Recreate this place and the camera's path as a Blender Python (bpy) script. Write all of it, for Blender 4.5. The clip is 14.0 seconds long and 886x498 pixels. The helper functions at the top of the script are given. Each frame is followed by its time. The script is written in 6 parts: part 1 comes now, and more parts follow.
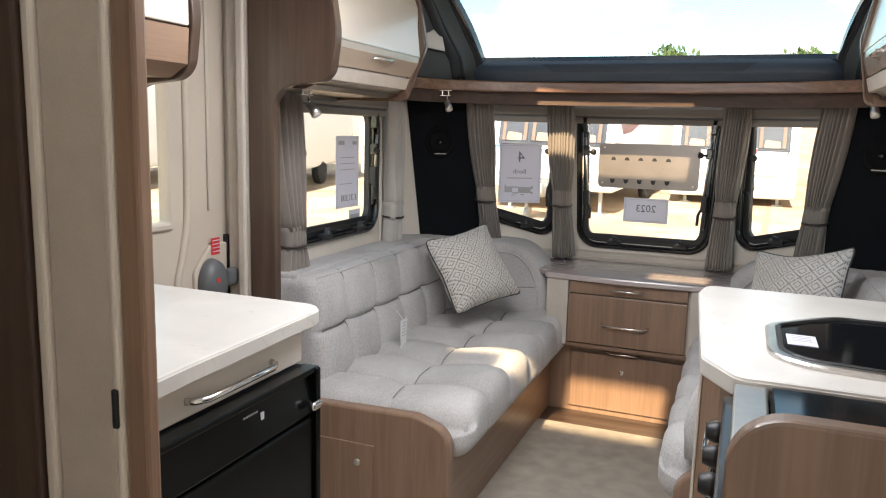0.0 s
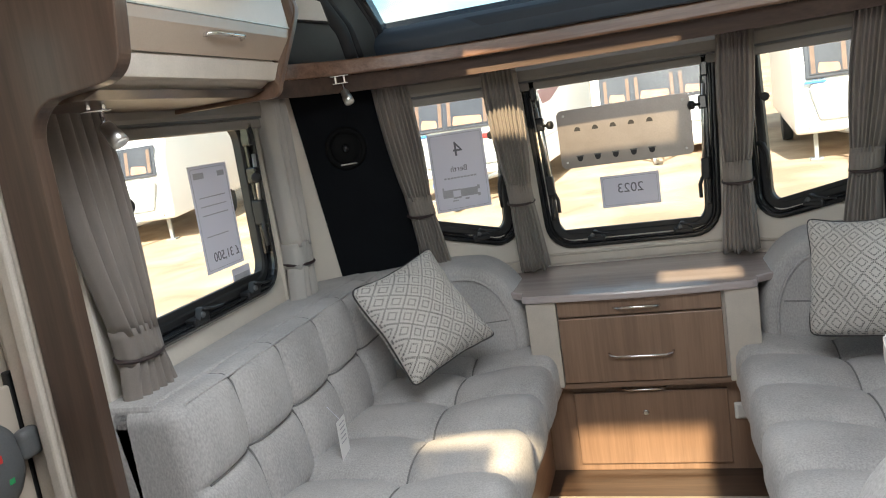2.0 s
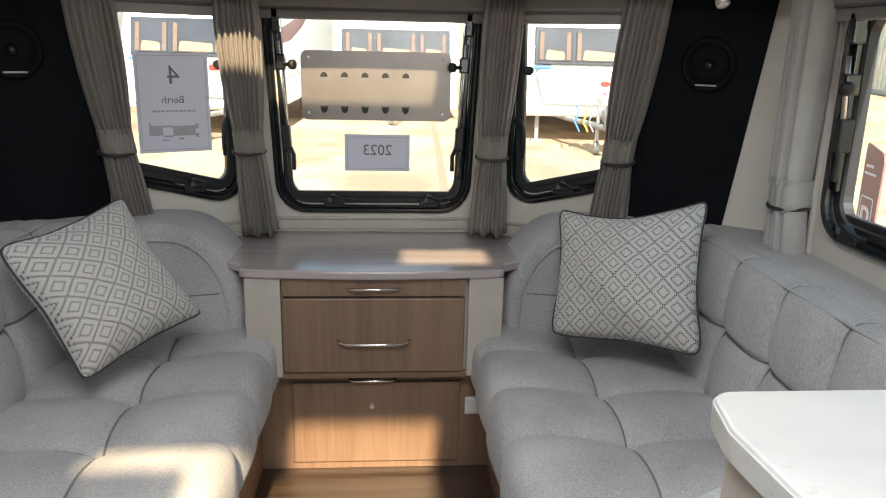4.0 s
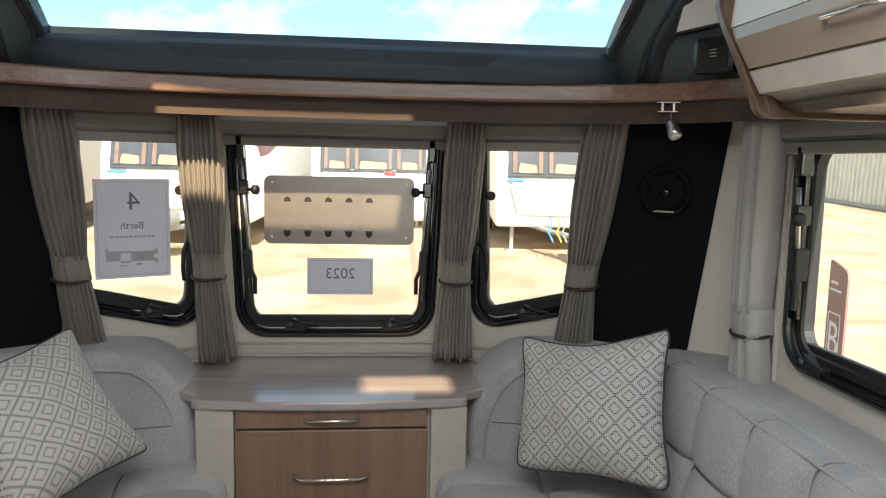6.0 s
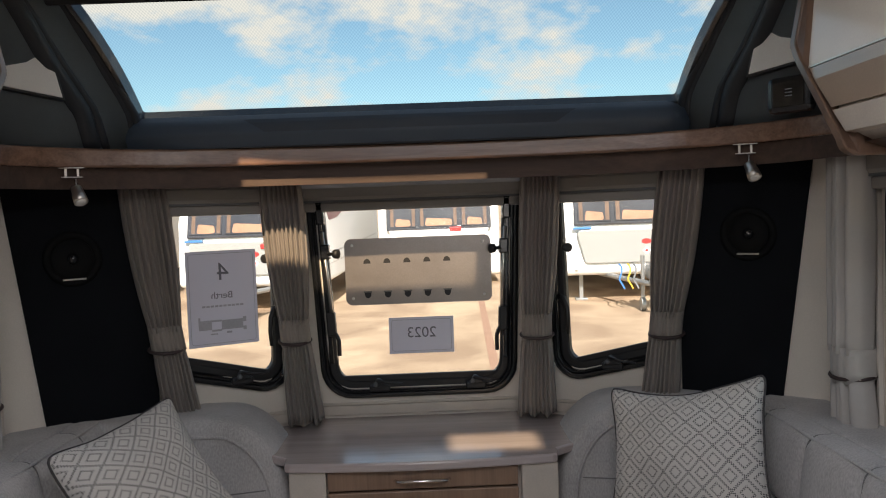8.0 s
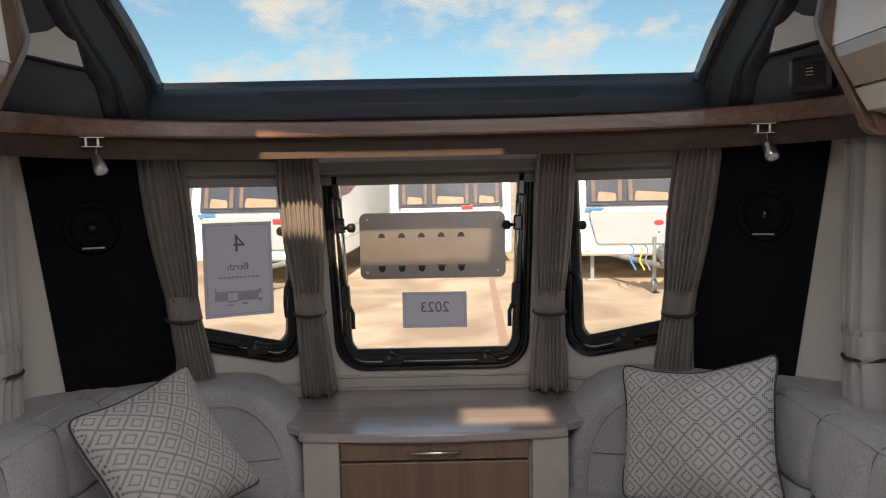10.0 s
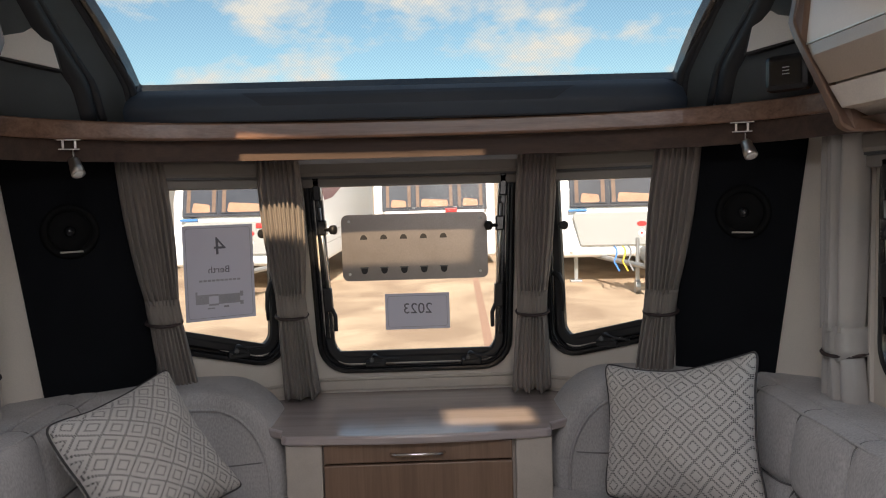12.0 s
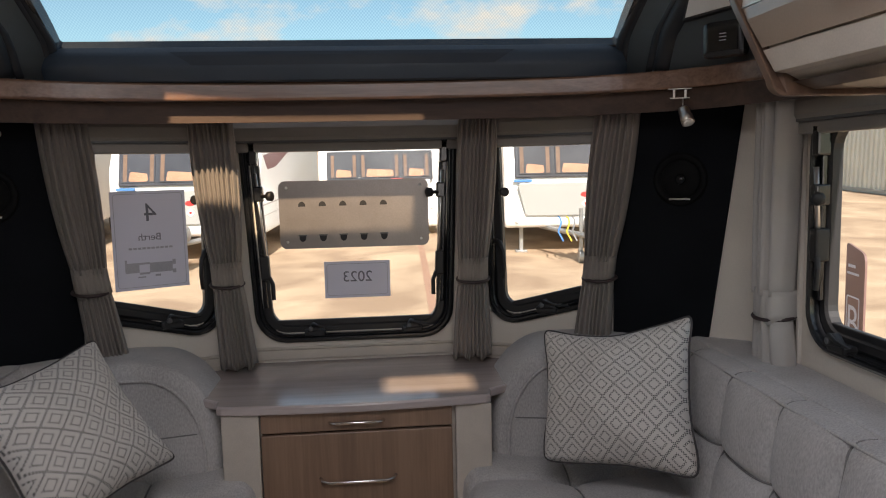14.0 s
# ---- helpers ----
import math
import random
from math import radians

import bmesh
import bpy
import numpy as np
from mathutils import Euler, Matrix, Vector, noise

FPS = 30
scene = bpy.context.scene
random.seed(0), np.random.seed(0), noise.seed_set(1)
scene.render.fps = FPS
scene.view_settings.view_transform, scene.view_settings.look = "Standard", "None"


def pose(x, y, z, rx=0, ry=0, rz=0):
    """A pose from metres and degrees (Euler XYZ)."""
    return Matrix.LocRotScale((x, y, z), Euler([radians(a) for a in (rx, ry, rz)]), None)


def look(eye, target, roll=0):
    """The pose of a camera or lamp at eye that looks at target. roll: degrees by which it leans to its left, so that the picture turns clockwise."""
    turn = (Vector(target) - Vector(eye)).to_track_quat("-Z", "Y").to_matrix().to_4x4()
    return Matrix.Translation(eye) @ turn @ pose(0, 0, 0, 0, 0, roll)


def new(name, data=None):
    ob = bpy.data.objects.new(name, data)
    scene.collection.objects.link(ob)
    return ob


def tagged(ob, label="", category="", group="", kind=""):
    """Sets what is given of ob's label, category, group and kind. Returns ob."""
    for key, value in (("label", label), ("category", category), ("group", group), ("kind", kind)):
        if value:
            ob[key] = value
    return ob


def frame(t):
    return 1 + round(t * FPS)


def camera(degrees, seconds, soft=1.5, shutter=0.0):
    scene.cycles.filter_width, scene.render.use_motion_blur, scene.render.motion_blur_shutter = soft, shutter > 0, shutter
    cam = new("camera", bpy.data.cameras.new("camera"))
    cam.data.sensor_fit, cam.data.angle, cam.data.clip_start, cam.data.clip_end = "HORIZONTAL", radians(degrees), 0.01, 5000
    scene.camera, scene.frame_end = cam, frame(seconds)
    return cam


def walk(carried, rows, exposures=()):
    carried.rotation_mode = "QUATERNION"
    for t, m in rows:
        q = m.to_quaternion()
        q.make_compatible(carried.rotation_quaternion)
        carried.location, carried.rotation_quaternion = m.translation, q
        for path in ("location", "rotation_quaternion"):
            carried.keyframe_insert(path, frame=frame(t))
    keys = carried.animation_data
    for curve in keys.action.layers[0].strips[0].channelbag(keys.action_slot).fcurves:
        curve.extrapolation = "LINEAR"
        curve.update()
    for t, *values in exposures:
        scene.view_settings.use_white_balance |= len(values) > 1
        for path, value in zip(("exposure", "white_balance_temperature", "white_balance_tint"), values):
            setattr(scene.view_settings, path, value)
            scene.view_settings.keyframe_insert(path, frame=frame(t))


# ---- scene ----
cam = camera(61.1, 14.0, soft=1.1)
PATH = [
    (0, (0.458, -3.872, 1.325), (-0.277, -2.038, 1.013), 1.5),
    (0.5, (0.423, -3.609, 1.282), (-0.261, -1.767, 0.914), 3.0),
    (1, (0.345, -3.389, 1.255), (-0.434, -1.601, 0.812), 0.3),
    (1.5, (0.211, -3.167, 1.291), (-0.571, -1.379, 0.855), -4.7),
    (2, (0.106, -2.945, 1.318), (-0.46, -1.057, 0.982), -8.5),
    (2.5, (0.057, -2.729, 1.308), (-0.313, -0.792, 0.972), -7.9),
    (3, (0.021, -2.63, 1.293), (-0.095, -0.709, 0.747), -3.6),
    (5.5, (0.08, -2.503, 1.296), (0.3, -0.542, 0.972), 2.2),
    (6, (0.089, -2.502, 1.344), (0.289, -0.526, 1.11), 1.3),
    (6.5, (0.063, -2.515, 1.357), (0.241, -0.529, 1.202), 0.6),
    (7, (0.054, -2.513, 1.366), (0.167, -0.518, 1.275), -0.8),
    (7.5, (0.056, -2.519, 1.368), (0.117, -0.521, 1.298), -2.2),
    (8, (0.047, -2.52, 1.354), (0.075, -0.522, 1.263), -2.1),
    (8.5, (0.034, -2.522, 1.337), (0.026, -0.526, 1.2), -1.1),
    (11, (0.034, -2.534, 1.348), (0.039, -0.54, 1.201), -1.3),
    (11.5, (0.035, -2.533, 1.342), (0.045, -0.538, 1.206), -1.4),
    (12, (0.042, -2.53, 1.337), (0.081, -0.536, 1.198), -1.6),
    (12.5, (0.063, -2.507, 1.341), (0.191, -0.518, 1.177), -1.8),
    (13, (0.076, -2.507, 1.336), (0.265, -0.524, 1.16), -2.0),
    (13.5, (0.075, -2.507, 1.332), (0.266, -0.526, 1.134), -1.8),
    (14, (0.065, -2.504, 1.321), (0.242, -0.524, 1.102), -1.3),
]
EXPOSURES = [(0, 1.92, 6550, 14), (1.0, 1.62, 6650, 13), (2.0, 1.72, 6350, 10), (4.5, 1.70, 6300, 11), (5.6, 1.74, 6300, 12), (6.0, 1.64, 6400, 10), (6.5, 1.34, 6450, 13), (7.2, 0.94, 6450, 16), (14, 0.92, 6550, 19)]
walk(cam, [(t, look(eye, target, roll)) for t, eye, target, roll in PATH], EXPOSURES)

# ---- world and sun ----
SUN_ELEV, SUN_DIR = radians(37), Vector((-0.06, 1.0, 0)).normalized()   # the way the sunlight travels, level part
world = bpy.data.worlds.new("sky")
scene.world = world
world.use_nodes = True
wn, wl = world.node_tree.nodes, world.node_tree.links
wn.clear()
w_out, w_bg = wn.new("ShaderNodeOutputWorld"), wn.new("ShaderNodeBackground")
w_sky = wn.new("ShaderNodeTexSky")
w_sky.sky_type, w_sky.sun_disc = "NISHITA", False
w_sky.sun_elevation, w_sky.sun_rotation = SUN_ELEV, radians(180)
w_sky.air_density, w_sky.dust_density, w_sky.ozone_density = 1.0, 0.6, 1.5
w_tc, w_map, w_noise, w_ramp, w_mix = (wn.new("ShaderNode" + k) for k in ("TexCoord", "Mapping", "TexNoise", "ValToRGB", "MixRGB"))
w_map.inputs["Scale"].default_value, w_map.inputs["Location"].default_value = (1.0, 1.0, 1.9), (0.15, 0.3, 0.62)
w_noise.inputs["Scale"].default_value, w_noise.inputs["Detail"].default_value, w_noise.inputs["Roughness"].default_value = 6.5, 12, 0.60
w_ramp.color_ramp.elements[0].position, w_ramp.color_ramp.elements[1].position = 0.49, 0.63
w_mix.inputs[2].default_value = (5.6, 5.3, 4.6, 1)
wl.new(w_tc.outputs["Generated"], w_map.inputs["Vector"])
wl.new(w_map.outputs[0], w_noise.inputs["Vector"])
wl.new(w_noise.outputs[0], w_ramp.inputs[0])
wl.new(w_ramp.outputs[0], w_mix.inputs[0])
w_haze = wn.new("ShaderNodeMixRGB")
w_haze.blend_type = "MULTIPLY"
w_haze.inputs[0].default_value, w_haze.inputs[2].default_value = 1.0, (0.82, 0.92, 0.80, 1)
wl.new(w_sky.outputs[0], w_haze.inputs[1])
wl.new(w_haze.outputs[0], w_mix.inputs[1])
wl.new(w_mix.outputs[0], w_bg.inputs[0])
wl.new(w_bg.outputs[0], w_out.inputs[0])
w_bg.inputs[1].default_value = 0.105
sun = new("sun", bpy.data.lights.new("sun", "SUN"))
sun.data.energy, sun.data.angle, sun.data.color = 5.0, radians(1.2), (1.0, 0.93, 0.82)
sun.matrix_basis = look((0, 0, 30), Vector((0, 0, 30)) + SUN_DIR * math.cos(SUN_ELEV) - Vector((0, 0, math.sin(SUN_ELEV))))


def daylight(x, y, z, target, w, h, watts):
    """The sky's light in an opening behind or above the camera."""
    la = new("opening_daylight", bpy.data.lights.new("opening_daylight", "AREA"))
    la.data.shape, la.data.size, la.data.size_y, la.data.energy, la.data.color = "RECTANGLE", w, h, watts, (0.93, 0.965, 1.0)
    la.matrix_basis = look((x, y, z), target)


daylight(0.0, -2.26, 1.945, (0, -2.25, 0), 0.9, 0.6, 8.2)      # main roof vent
daylight(-0.14, -3.12, 1.945, (-0.14, -3.11, 0), 0.8, 0.3, 0.8)   # rear roof vent
daylight(0.35, -5.58, 1.25, (0.35, 0, 1.1), 1.4, 0.6, 3.4)      # rear window

# ---- materials ----
def node_material(name):
    m = bpy.data.materials.new(name)
    m.use_nodes = True
    n, l = m.node_tree.nodes, m.node_tree.links
    return m, n, l, n["Principled BSDF"]


def paint(name, color, rough=0.5, metal=0.0, var=0.12, scale=6.0, bump=0.0, bump_scale=300.0, coat=0.0, sheen=0.0, stretch=(1, 1, 1), spec=0.5):
    """A surface with broad patchiness, fine grain and relief."""
    m, n, l, b = node_material(name)
    tc, mp = n.new("ShaderNodeTexCoord"), n.new("ShaderNodeMapping")
    mp.inputs["Scale"].default_value = stretch
    l.new(tc.outputs["Object"], mp.inputs[0])
    a, f, mix, mul = n.new("ShaderNodeTexNoise"), n.new("ShaderNodeTexNoise"), n.new("ShaderNodeMath"), n.new("ShaderNodeMixRGB")
    a.inputs["Scale"].default_value, a.inputs["Detail"].default_value = scale, 4
    f.inputs["Scale"].default_value, f.inputs["Detail"].default_value = bump_scale, 3
    l.new(mp.outputs[0], a.inputs["Vector"])
    l.new(mp.outputs[0], f.inputs["Vector"])
    mix.operation = "ADD"
    l.new(a.outputs[0], mix.inputs[0])
    l.new(f.outputs[0], mix.inputs[1])
    ramp = n.new("ShaderNodeMapRange")
    ramp.inputs["From Min"].default_value, ramp.inputs["From Max"].default_value = 0.7, 1.3
    ramp.inputs["To Min"].default_value, ramp.inputs["To Max"].default_value = 1 - var, 1 + var
    l.new(mix.outputs[0], ramp.inputs[0])
    mul.blend_type = "MULTIPLY"
    mul.inputs[0].default_value = 1
    mul.inputs[1].default_value = (*color, 1)
    l.new(ramp.outputs[0], mul.inputs[2])
    l.new(mul.outputs[0], b.inputs["Base Color"])
    b.inputs["Roughness"].default_value, b.inputs["Metallic"].default_value = rough, metal
    b.inputs["Coat Weight"].default_value, b.inputs["Coat Roughness"].default_value = coat, 0.12
    b.inputs["Sheen Weight"].default_value, b.inputs["Specular IOR Level"].default_value = sheen, spec
    if bump:
        bp = n.new("ShaderNodeBump")
        bp.inputs["Strength"].default_value, bp.inputs["Distance"].default_value = bump, 0.002
        l.new(f.outputs[0], bp.inputs["Height"])
        l.new(bp.outputs[0], b.inputs["Normal"])
    return m


def timber(name, light, dark, axis=2, rough=0.38, coat=0.25):
    """Foil-faced furniture board, grain along one axis."""
    m, n, l, b = node_material(name)
    tc, mp = n.new("ShaderNodeTexCoord"), n.new("ShaderNodeMapping")
    s = [34.0, 34.0, 34.0]
    s[axis] = 1.6
    mp.inputs["Scale"].default_value = s
    l.new(tc.outputs["Object"], mp.inputs[0])
    a, f = n.new("ShaderNodeTexNoise"), n.new("ShaderNodeTexNoise")
    a.inputs["Scale"].default_value, a.inputs["Detail"].default_value, a.inputs["Distortion"].default_value = 0.8, 5, 0.9
    f.inputs["Scale"].default_value, f.inputs["Detail"].default_value = 6.0, 4
    for k in (a, f):
        l.new(mp.outputs[0], k.inputs["Vector"])
    add = n.new("ShaderNodeMath")
    add.operation = "MULTIPLY_ADD"
    add.inputs[1].default_value = 0.45
    l.new(f.outputs[0], add.inputs[0])
    l.new(a.outputs[0], add.inputs[2])
    ramp = n.new("ShaderNodeValToRGB")
    ramp.color_ramp.elements[0].position, ramp.color_ramp.elements[1].position = 0.52, 0.92
    ramp.color_ramp.elements[0].color, ramp.color_ramp.elements[1].color = (*dark, 1), (*light, 1)
    l.new(add.outputs[0], ramp.inputs[0])
    l.new(ramp.outputs[0], b.inputs["Base Color"])
    b.inputs["Roughness"].default_value, b.inputs["Coat Weight"].default_value, b.inputs["Coat Roughness"].default_value = rough, coat, 0.2
    bp = n.new("ShaderNodeBump")
    bp.inputs["Strength"].default_value, bp.inputs["Distance"].default_value = 0.15, 0.001
    l.new(add.outputs[0], bp.inputs["Height"])
    l.new(bp.outputs[0], b.inputs["Normal"])
    return m


def clear(name, tint=(0.95, 0.97, 0.97), rough=0.0):
    """Thin window acrylic: mostly straight through, with a gloss."""
    m, n, l, b = node_material(name)
    n.remove(b)
    t, g, mx = n.new("ShaderNodeBsdfTransparent"), n.new("ShaderNodeBsdfGlossy"), n.new("ShaderNodeMixShader")
    t.inputs[0].default_value = (*tint, 1)
    g.inputs["Roughness"].default_value = rough + 0.02
    mx.inputs[0].default_value = 0.006
    l.new(t.outputs[0], mx.inputs[1])
    l.new(g.outputs[0], mx.inputs[2])
    l.new(mx.outputs[0], n["Material Output"].inputs[0])
    return m


def screened(name, tint, shade, pitch):
    """Thin acrylic behind a fine woven screen."""
    m, n, l, b = node_material(name)
    n.remove(b)
    tc, sep, t, mx, out = n.new("ShaderNodeTexCoord"), n.new("ShaderNodeSeparateXYZ"), n.new("ShaderNodeBsdfTransparent"), n.new("ShaderNodeMixRGB"), n["Material Output"]
    l.new(tc.outputs["Object"], sep.inputs[0])
    waves = []
    for axis in (0, 2):
        k, w = n.new("ShaderNodeMath"), n.new("ShaderNodeMath")
        k.operation, w.operation = "MULTIPLY", "SINE"
        k.inputs[1].default_value = 6.28319 / pitch
        l.new(sep.outputs[axis], k.inputs[0])
        l.new(k.outputs[0], w.inputs[0])
        waves.append(w)
    both, ramp = n.new("ShaderNodeMath"), n.new("ShaderNodeMapRange")
    both.operation = "MULTIPLY"
    for k, w in enumerate(waves):
        l.new(w.outputs[0], both.inputs[k])
    ramp.inputs["From Min"].default_value, ramp.inputs["From Max"].default_value = -0.5, 0.5
    l.new(both.outputs[0], ramp.inputs[0])
    l.new(ramp.outputs[0], mx.inputs[0])
    mx.inputs[1].default_value, mx.inputs[2].default_value = (*tint, 1), (*shade, 1)
    l.new(mx.outputs[0], t.inputs[0])
    l.new(t.outputs[0], out.inputs[0])
    return m


def cushion_print(name, ground, ink):
    """Woven cover with nested dotted diamonds, on the cushion's own UV."""
    m, n, l, b = node_material(name)
    uv = n.new("ShaderNodeUVMap")
    sep = n.new("ShaderNodeSeparateXYZ")
    l.new(uv.outputs[0], sep.inputs[0])

    def op(kind, x, y=None, z=None):
        k = n.new("ShaderNodeMath")
        k.operation = kind
        for i, v in enumerate((x, y, z)):
            if v is None:
                continue
            if isinstance(v, (int, float)):
                k.inputs[i].default_value = v
            else:
                l.new(v, k.inputs[i])
        return k.outputs[0]

    across, up = op("MULTIPLY", sep.outputs[0], 6.1), op("MULTIPLY", sep.outputs[1], 5.5)
    da, db = op("ADD", across, up), op("SUBTRACT", across, up)
    far = op("MAXIMUM", *[op("ABSOLUTE", op("SUBTRACT", op("FRACT", op("ADD", k, 20.0)), 0.5)) for k in (da, db)])
    lattice = op("GREATER_THAN", far, 0.438)
    rings = op("MAXIMUM", lattice, op("LESS_THAN", op("ABSOLUTE", op("SUBTRACT", far, 0.225)), 0.048))
    dots = op("GREATER_THAN", op("MULTIPLY", op("SINE", op("MULTIPLY", da, 50.27)), op("SINE", op("MULTIPLY", db, 50.27))), 0.02)
    mask = op("MULTIPLY", rings, dots)
    mx = n.new("ShaderNodeMixRGB")
    mx.inputs[1].default_value, mx.inputs[2].default_value = (*ground, 1), (*ink, 1)
    l.new(mask, mx.inputs[0])
    l.new(mx.outputs[0], b.inputs["Base Color"])
    b.inputs["Roughness"].default_value, b.inputs["Sheen Weight"].default_value = 0.9, 0.2
    bp, nz = n.new("ShaderNodeBump"), n.new("ShaderNodeTexNoise")
    nz.inputs["Scale"].default_value = 420
    bp.inputs["Strength"].default_value, bp.inputs["Distance"].default_value = 0.5, 0.001
    l.new(op("ADD", op("MULTIPLY", mask, -0.7), nz.outputs[0]), bp.inputs["Height"])
    l.new(bp.outputs[0], b.inputs["Normal"])
    return m


CREAM = paint("cream_wallboard", (0.66, 0.61, 0.54), 0.55, var=0.06, bump=0.15)
CEIL = paint("white_ceiling_board", (0.74, 0.72, 0.68), 0.6, var=0.05, bump=0.1)
DOORSKIN = paint("cream_moulded_plastic", (0.50, 0.44, 0.365), 0.42, var=0.05, bump=0.12, bump_scale=500)
WOOD = timber("walnut_board", (0.275, 0.175, 0.117), (0.195, 0.120, 0.079), 2)
WOOD_X = timber("walnut_board_level", (0.275, 0.175, 0.117), (0.195, 0.120, 0.079), 0)
WOOD_Y = timber("walnut_board_fore", (0.275, 0.175, 0.117), (0.195, 0.120, 0.079), 1)
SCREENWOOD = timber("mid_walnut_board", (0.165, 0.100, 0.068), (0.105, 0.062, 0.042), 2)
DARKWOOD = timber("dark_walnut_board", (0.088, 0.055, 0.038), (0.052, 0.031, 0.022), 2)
# apron's dark walnut, deepened in colour for the shade below the shelf edge
APRONSHADE_X = timber("shade_darkened_walnut_level", (0.080, 0.046, 0.031), (0.045, 0.025, 0.017), 0, 0.62, 0.0)
SHELFWOOD = timber("shelf_walnut", (0.235, 0.132, 0.086), (0.130, 0.070, 0.046), 0, 0.26, 0.6)
# top's walnut paled and greyed: the reflected sky is painted into its grain colours
TOPWOOD = timber("polished_walnut_top_sky_sheen", (0.47, 0.41, 0.40), (0.39, 0.335, 0.325), 0, 0.2, 0.8)
TAUPE = paint("taupe_gloss_door", (0.36, 0.285, 0.225), 0.25, var=0.05, coat=0.4)
IVORY = paint("ivory_gloss_door", (0.70, 0.65, 0.58), 0.2, var=0.04, coat=0.5)
PALE = paint("pale_greige_board", (0.52, 0.47, 0.41), 0.4, var=0.08, scale=20)
SOFA = paint("grey_woven_upholstery", (0.43, 0.418, 0.410), 0.94, var=0.26, scale=5, bump=0.45, bump_scale=230, sheen=0.2, stretch=(1, 1, 0.5))
# seams and piping darker than the cloth: crease shadow put into their colour
SEAMSHADE = paint("crease_shaded_piping", (0.20, 0.196, 0.193), 0.9, var=0.1, bump=0.4, bump_scale=600)
CURTAIN = paint("taupe_curtain_cloth", (0.225, 0.197, 0.176), 0.85, var=0.14, bump=0.4, bump_scale=600, sheen=0.12)
CURTAINP = paint("pale_lined_curtain_cloth", (0.43, 0.41, 0.385), 0.85, var=0.1, bump=0.4, bump_scale=600, sheen=0.3)
CORD = paint("dark_cord", (0.045, 0.03, 0.03), 0.6, var=0.2)
PANEL = paint("black_velour_panel", (0.007, 0.008, 0.010), 0.95, var=0.2, bump=0.4, bump_scale=500, spec=0.15)
CONE = paint("black_speaker_cloth", (0.0035, 0.0037, 0.004), 0.8, var=0.2, spec=0.2)
NAVY = paint("navy_soft_trim", (0.045, 0.065, 0.092), 0.5, var=0.1, bump=0.3, bump_scale=450)
ARCH = paint("black_soft_trim", (0.012, 0.014, 0.018), 0.55, var=0.12, bump=0.2, bump_scale=450)
NAVYD = paint("deep_navy_soft_trim", (0.030, 0.042, 0.060), 0.5, var=0.1, bump=0.3, bump_scale=450)
NAVYL = paint("slate_soft_trim", (0.150, 0.178, 0.195), 0.6, var=0.1, bump=0.3, bump_scale=450)
BLACK = paint("black_gloss_plastic", (0.010, 0.011, 0.013), 0.22, var=0.1, coat=0.3)
BLACKM = paint("black_matt_plastic", (0.013, 0.013, 0.014), 0.5, var=0.15, bump=0.2)
GREYP = paint("grey_plastic", (0.10, 0.105, 0.108), 0.45, var=0.1)
STEEL = paint("brushed_steel", (0.62, 0.60, 0.57), 0.3, 1.0, var=0.08, scale=30, stretch=(1, 1, 12))
CHROME = paint("chrome", (0.8, 0.8, 0.8), 0.12, 1.0, var=0.03)
PLATE = paint("satin_number_plate_metal", (0.31, 0.28, 0.26), 0.36, 0.85, var=0.1, scale=12)
BLIND = paint("grey_blind_cassette", (0.245, 0.228, 0.208), 0.5, var=0.06, bump=0.1)
def marbled(name, color, vein):
    """Pale laminate with cloudy patches and thin broken grey veins."""
    m, n, l, b = node_material(name)
    tc, warp, big, thin = n.new("ShaderNodeTexCoord"), n.new("ShaderNodeTexNoise"), n.new("ShaderNodeTexNoise"), n.new("ShaderNodeTexNoise")
    for k, sc, dt, ds in ((big, 5.0, 6, 0.8), (thin, 3.2, 8, 1.6), (warp, 14.0, 3, 0.3)):
        k.inputs["Scale"].default_value, k.inputs["Detail"].default_value, k.inputs["Distortion"].default_value = sc, dt, ds
        l.new(tc.outputs["Object"], k.inputs["Vector"])
    off, line, gate, mul = n.new("ShaderNodeMath"), n.new("ShaderNodeMapRange"), n.new("ShaderNodeMapRange"), n.new("ShaderNodeMath")
    off.operation, mul.operation = "COMPARE", "MULTIPLY"
    off.inputs[1].default_value, off.inputs[2].default_value = 0.5, 0.006
    l.new(thin.outputs[0], off.inputs[0])
    gate.inputs["From Min"].default_value, gate.inputs["From Max"].default_value, gate.inputs["To Max"].default_value = 0.5, 0.7, 0.45
    l.new(warp.outputs[0], gate.inputs[0])
    l.new(off.outputs[0], mul.inputs[0])
    l.new(gate.outputs[0], mul.inputs[1])
    cloud, mx = n.new("ShaderNodeValToRGB"), n.new("ShaderNodeMixRGB")
    cloud.color_ramp.elements[0].position, cloud.color_ramp.elements[1].position = 0.3, 0.65
    cloud.color_ramp.elements[0].color, cloud.color_ramp.elements[1].color = (*[0.86 * c for c in color], 1), (*color, 1)
    l.new(big.outputs[0], cloud.inputs[0])
    l.new(mul.outputs[0], mx.inputs[0])
    l.new(cloud.outputs[0], mx.inputs[1])
    mx.inputs[2].default_value = (*vein, 1)
    l.new(mx.outputs[0], b.inputs["Base Color"])
    line.inputs["To Min"].default_value, line.inputs["To Max"].default_value = 0.26, 0.38
    l.new(warp.outputs[0], line.inputs[0])
    l.new(line.outputs[0], b.inputs["Roughness"])
    return m


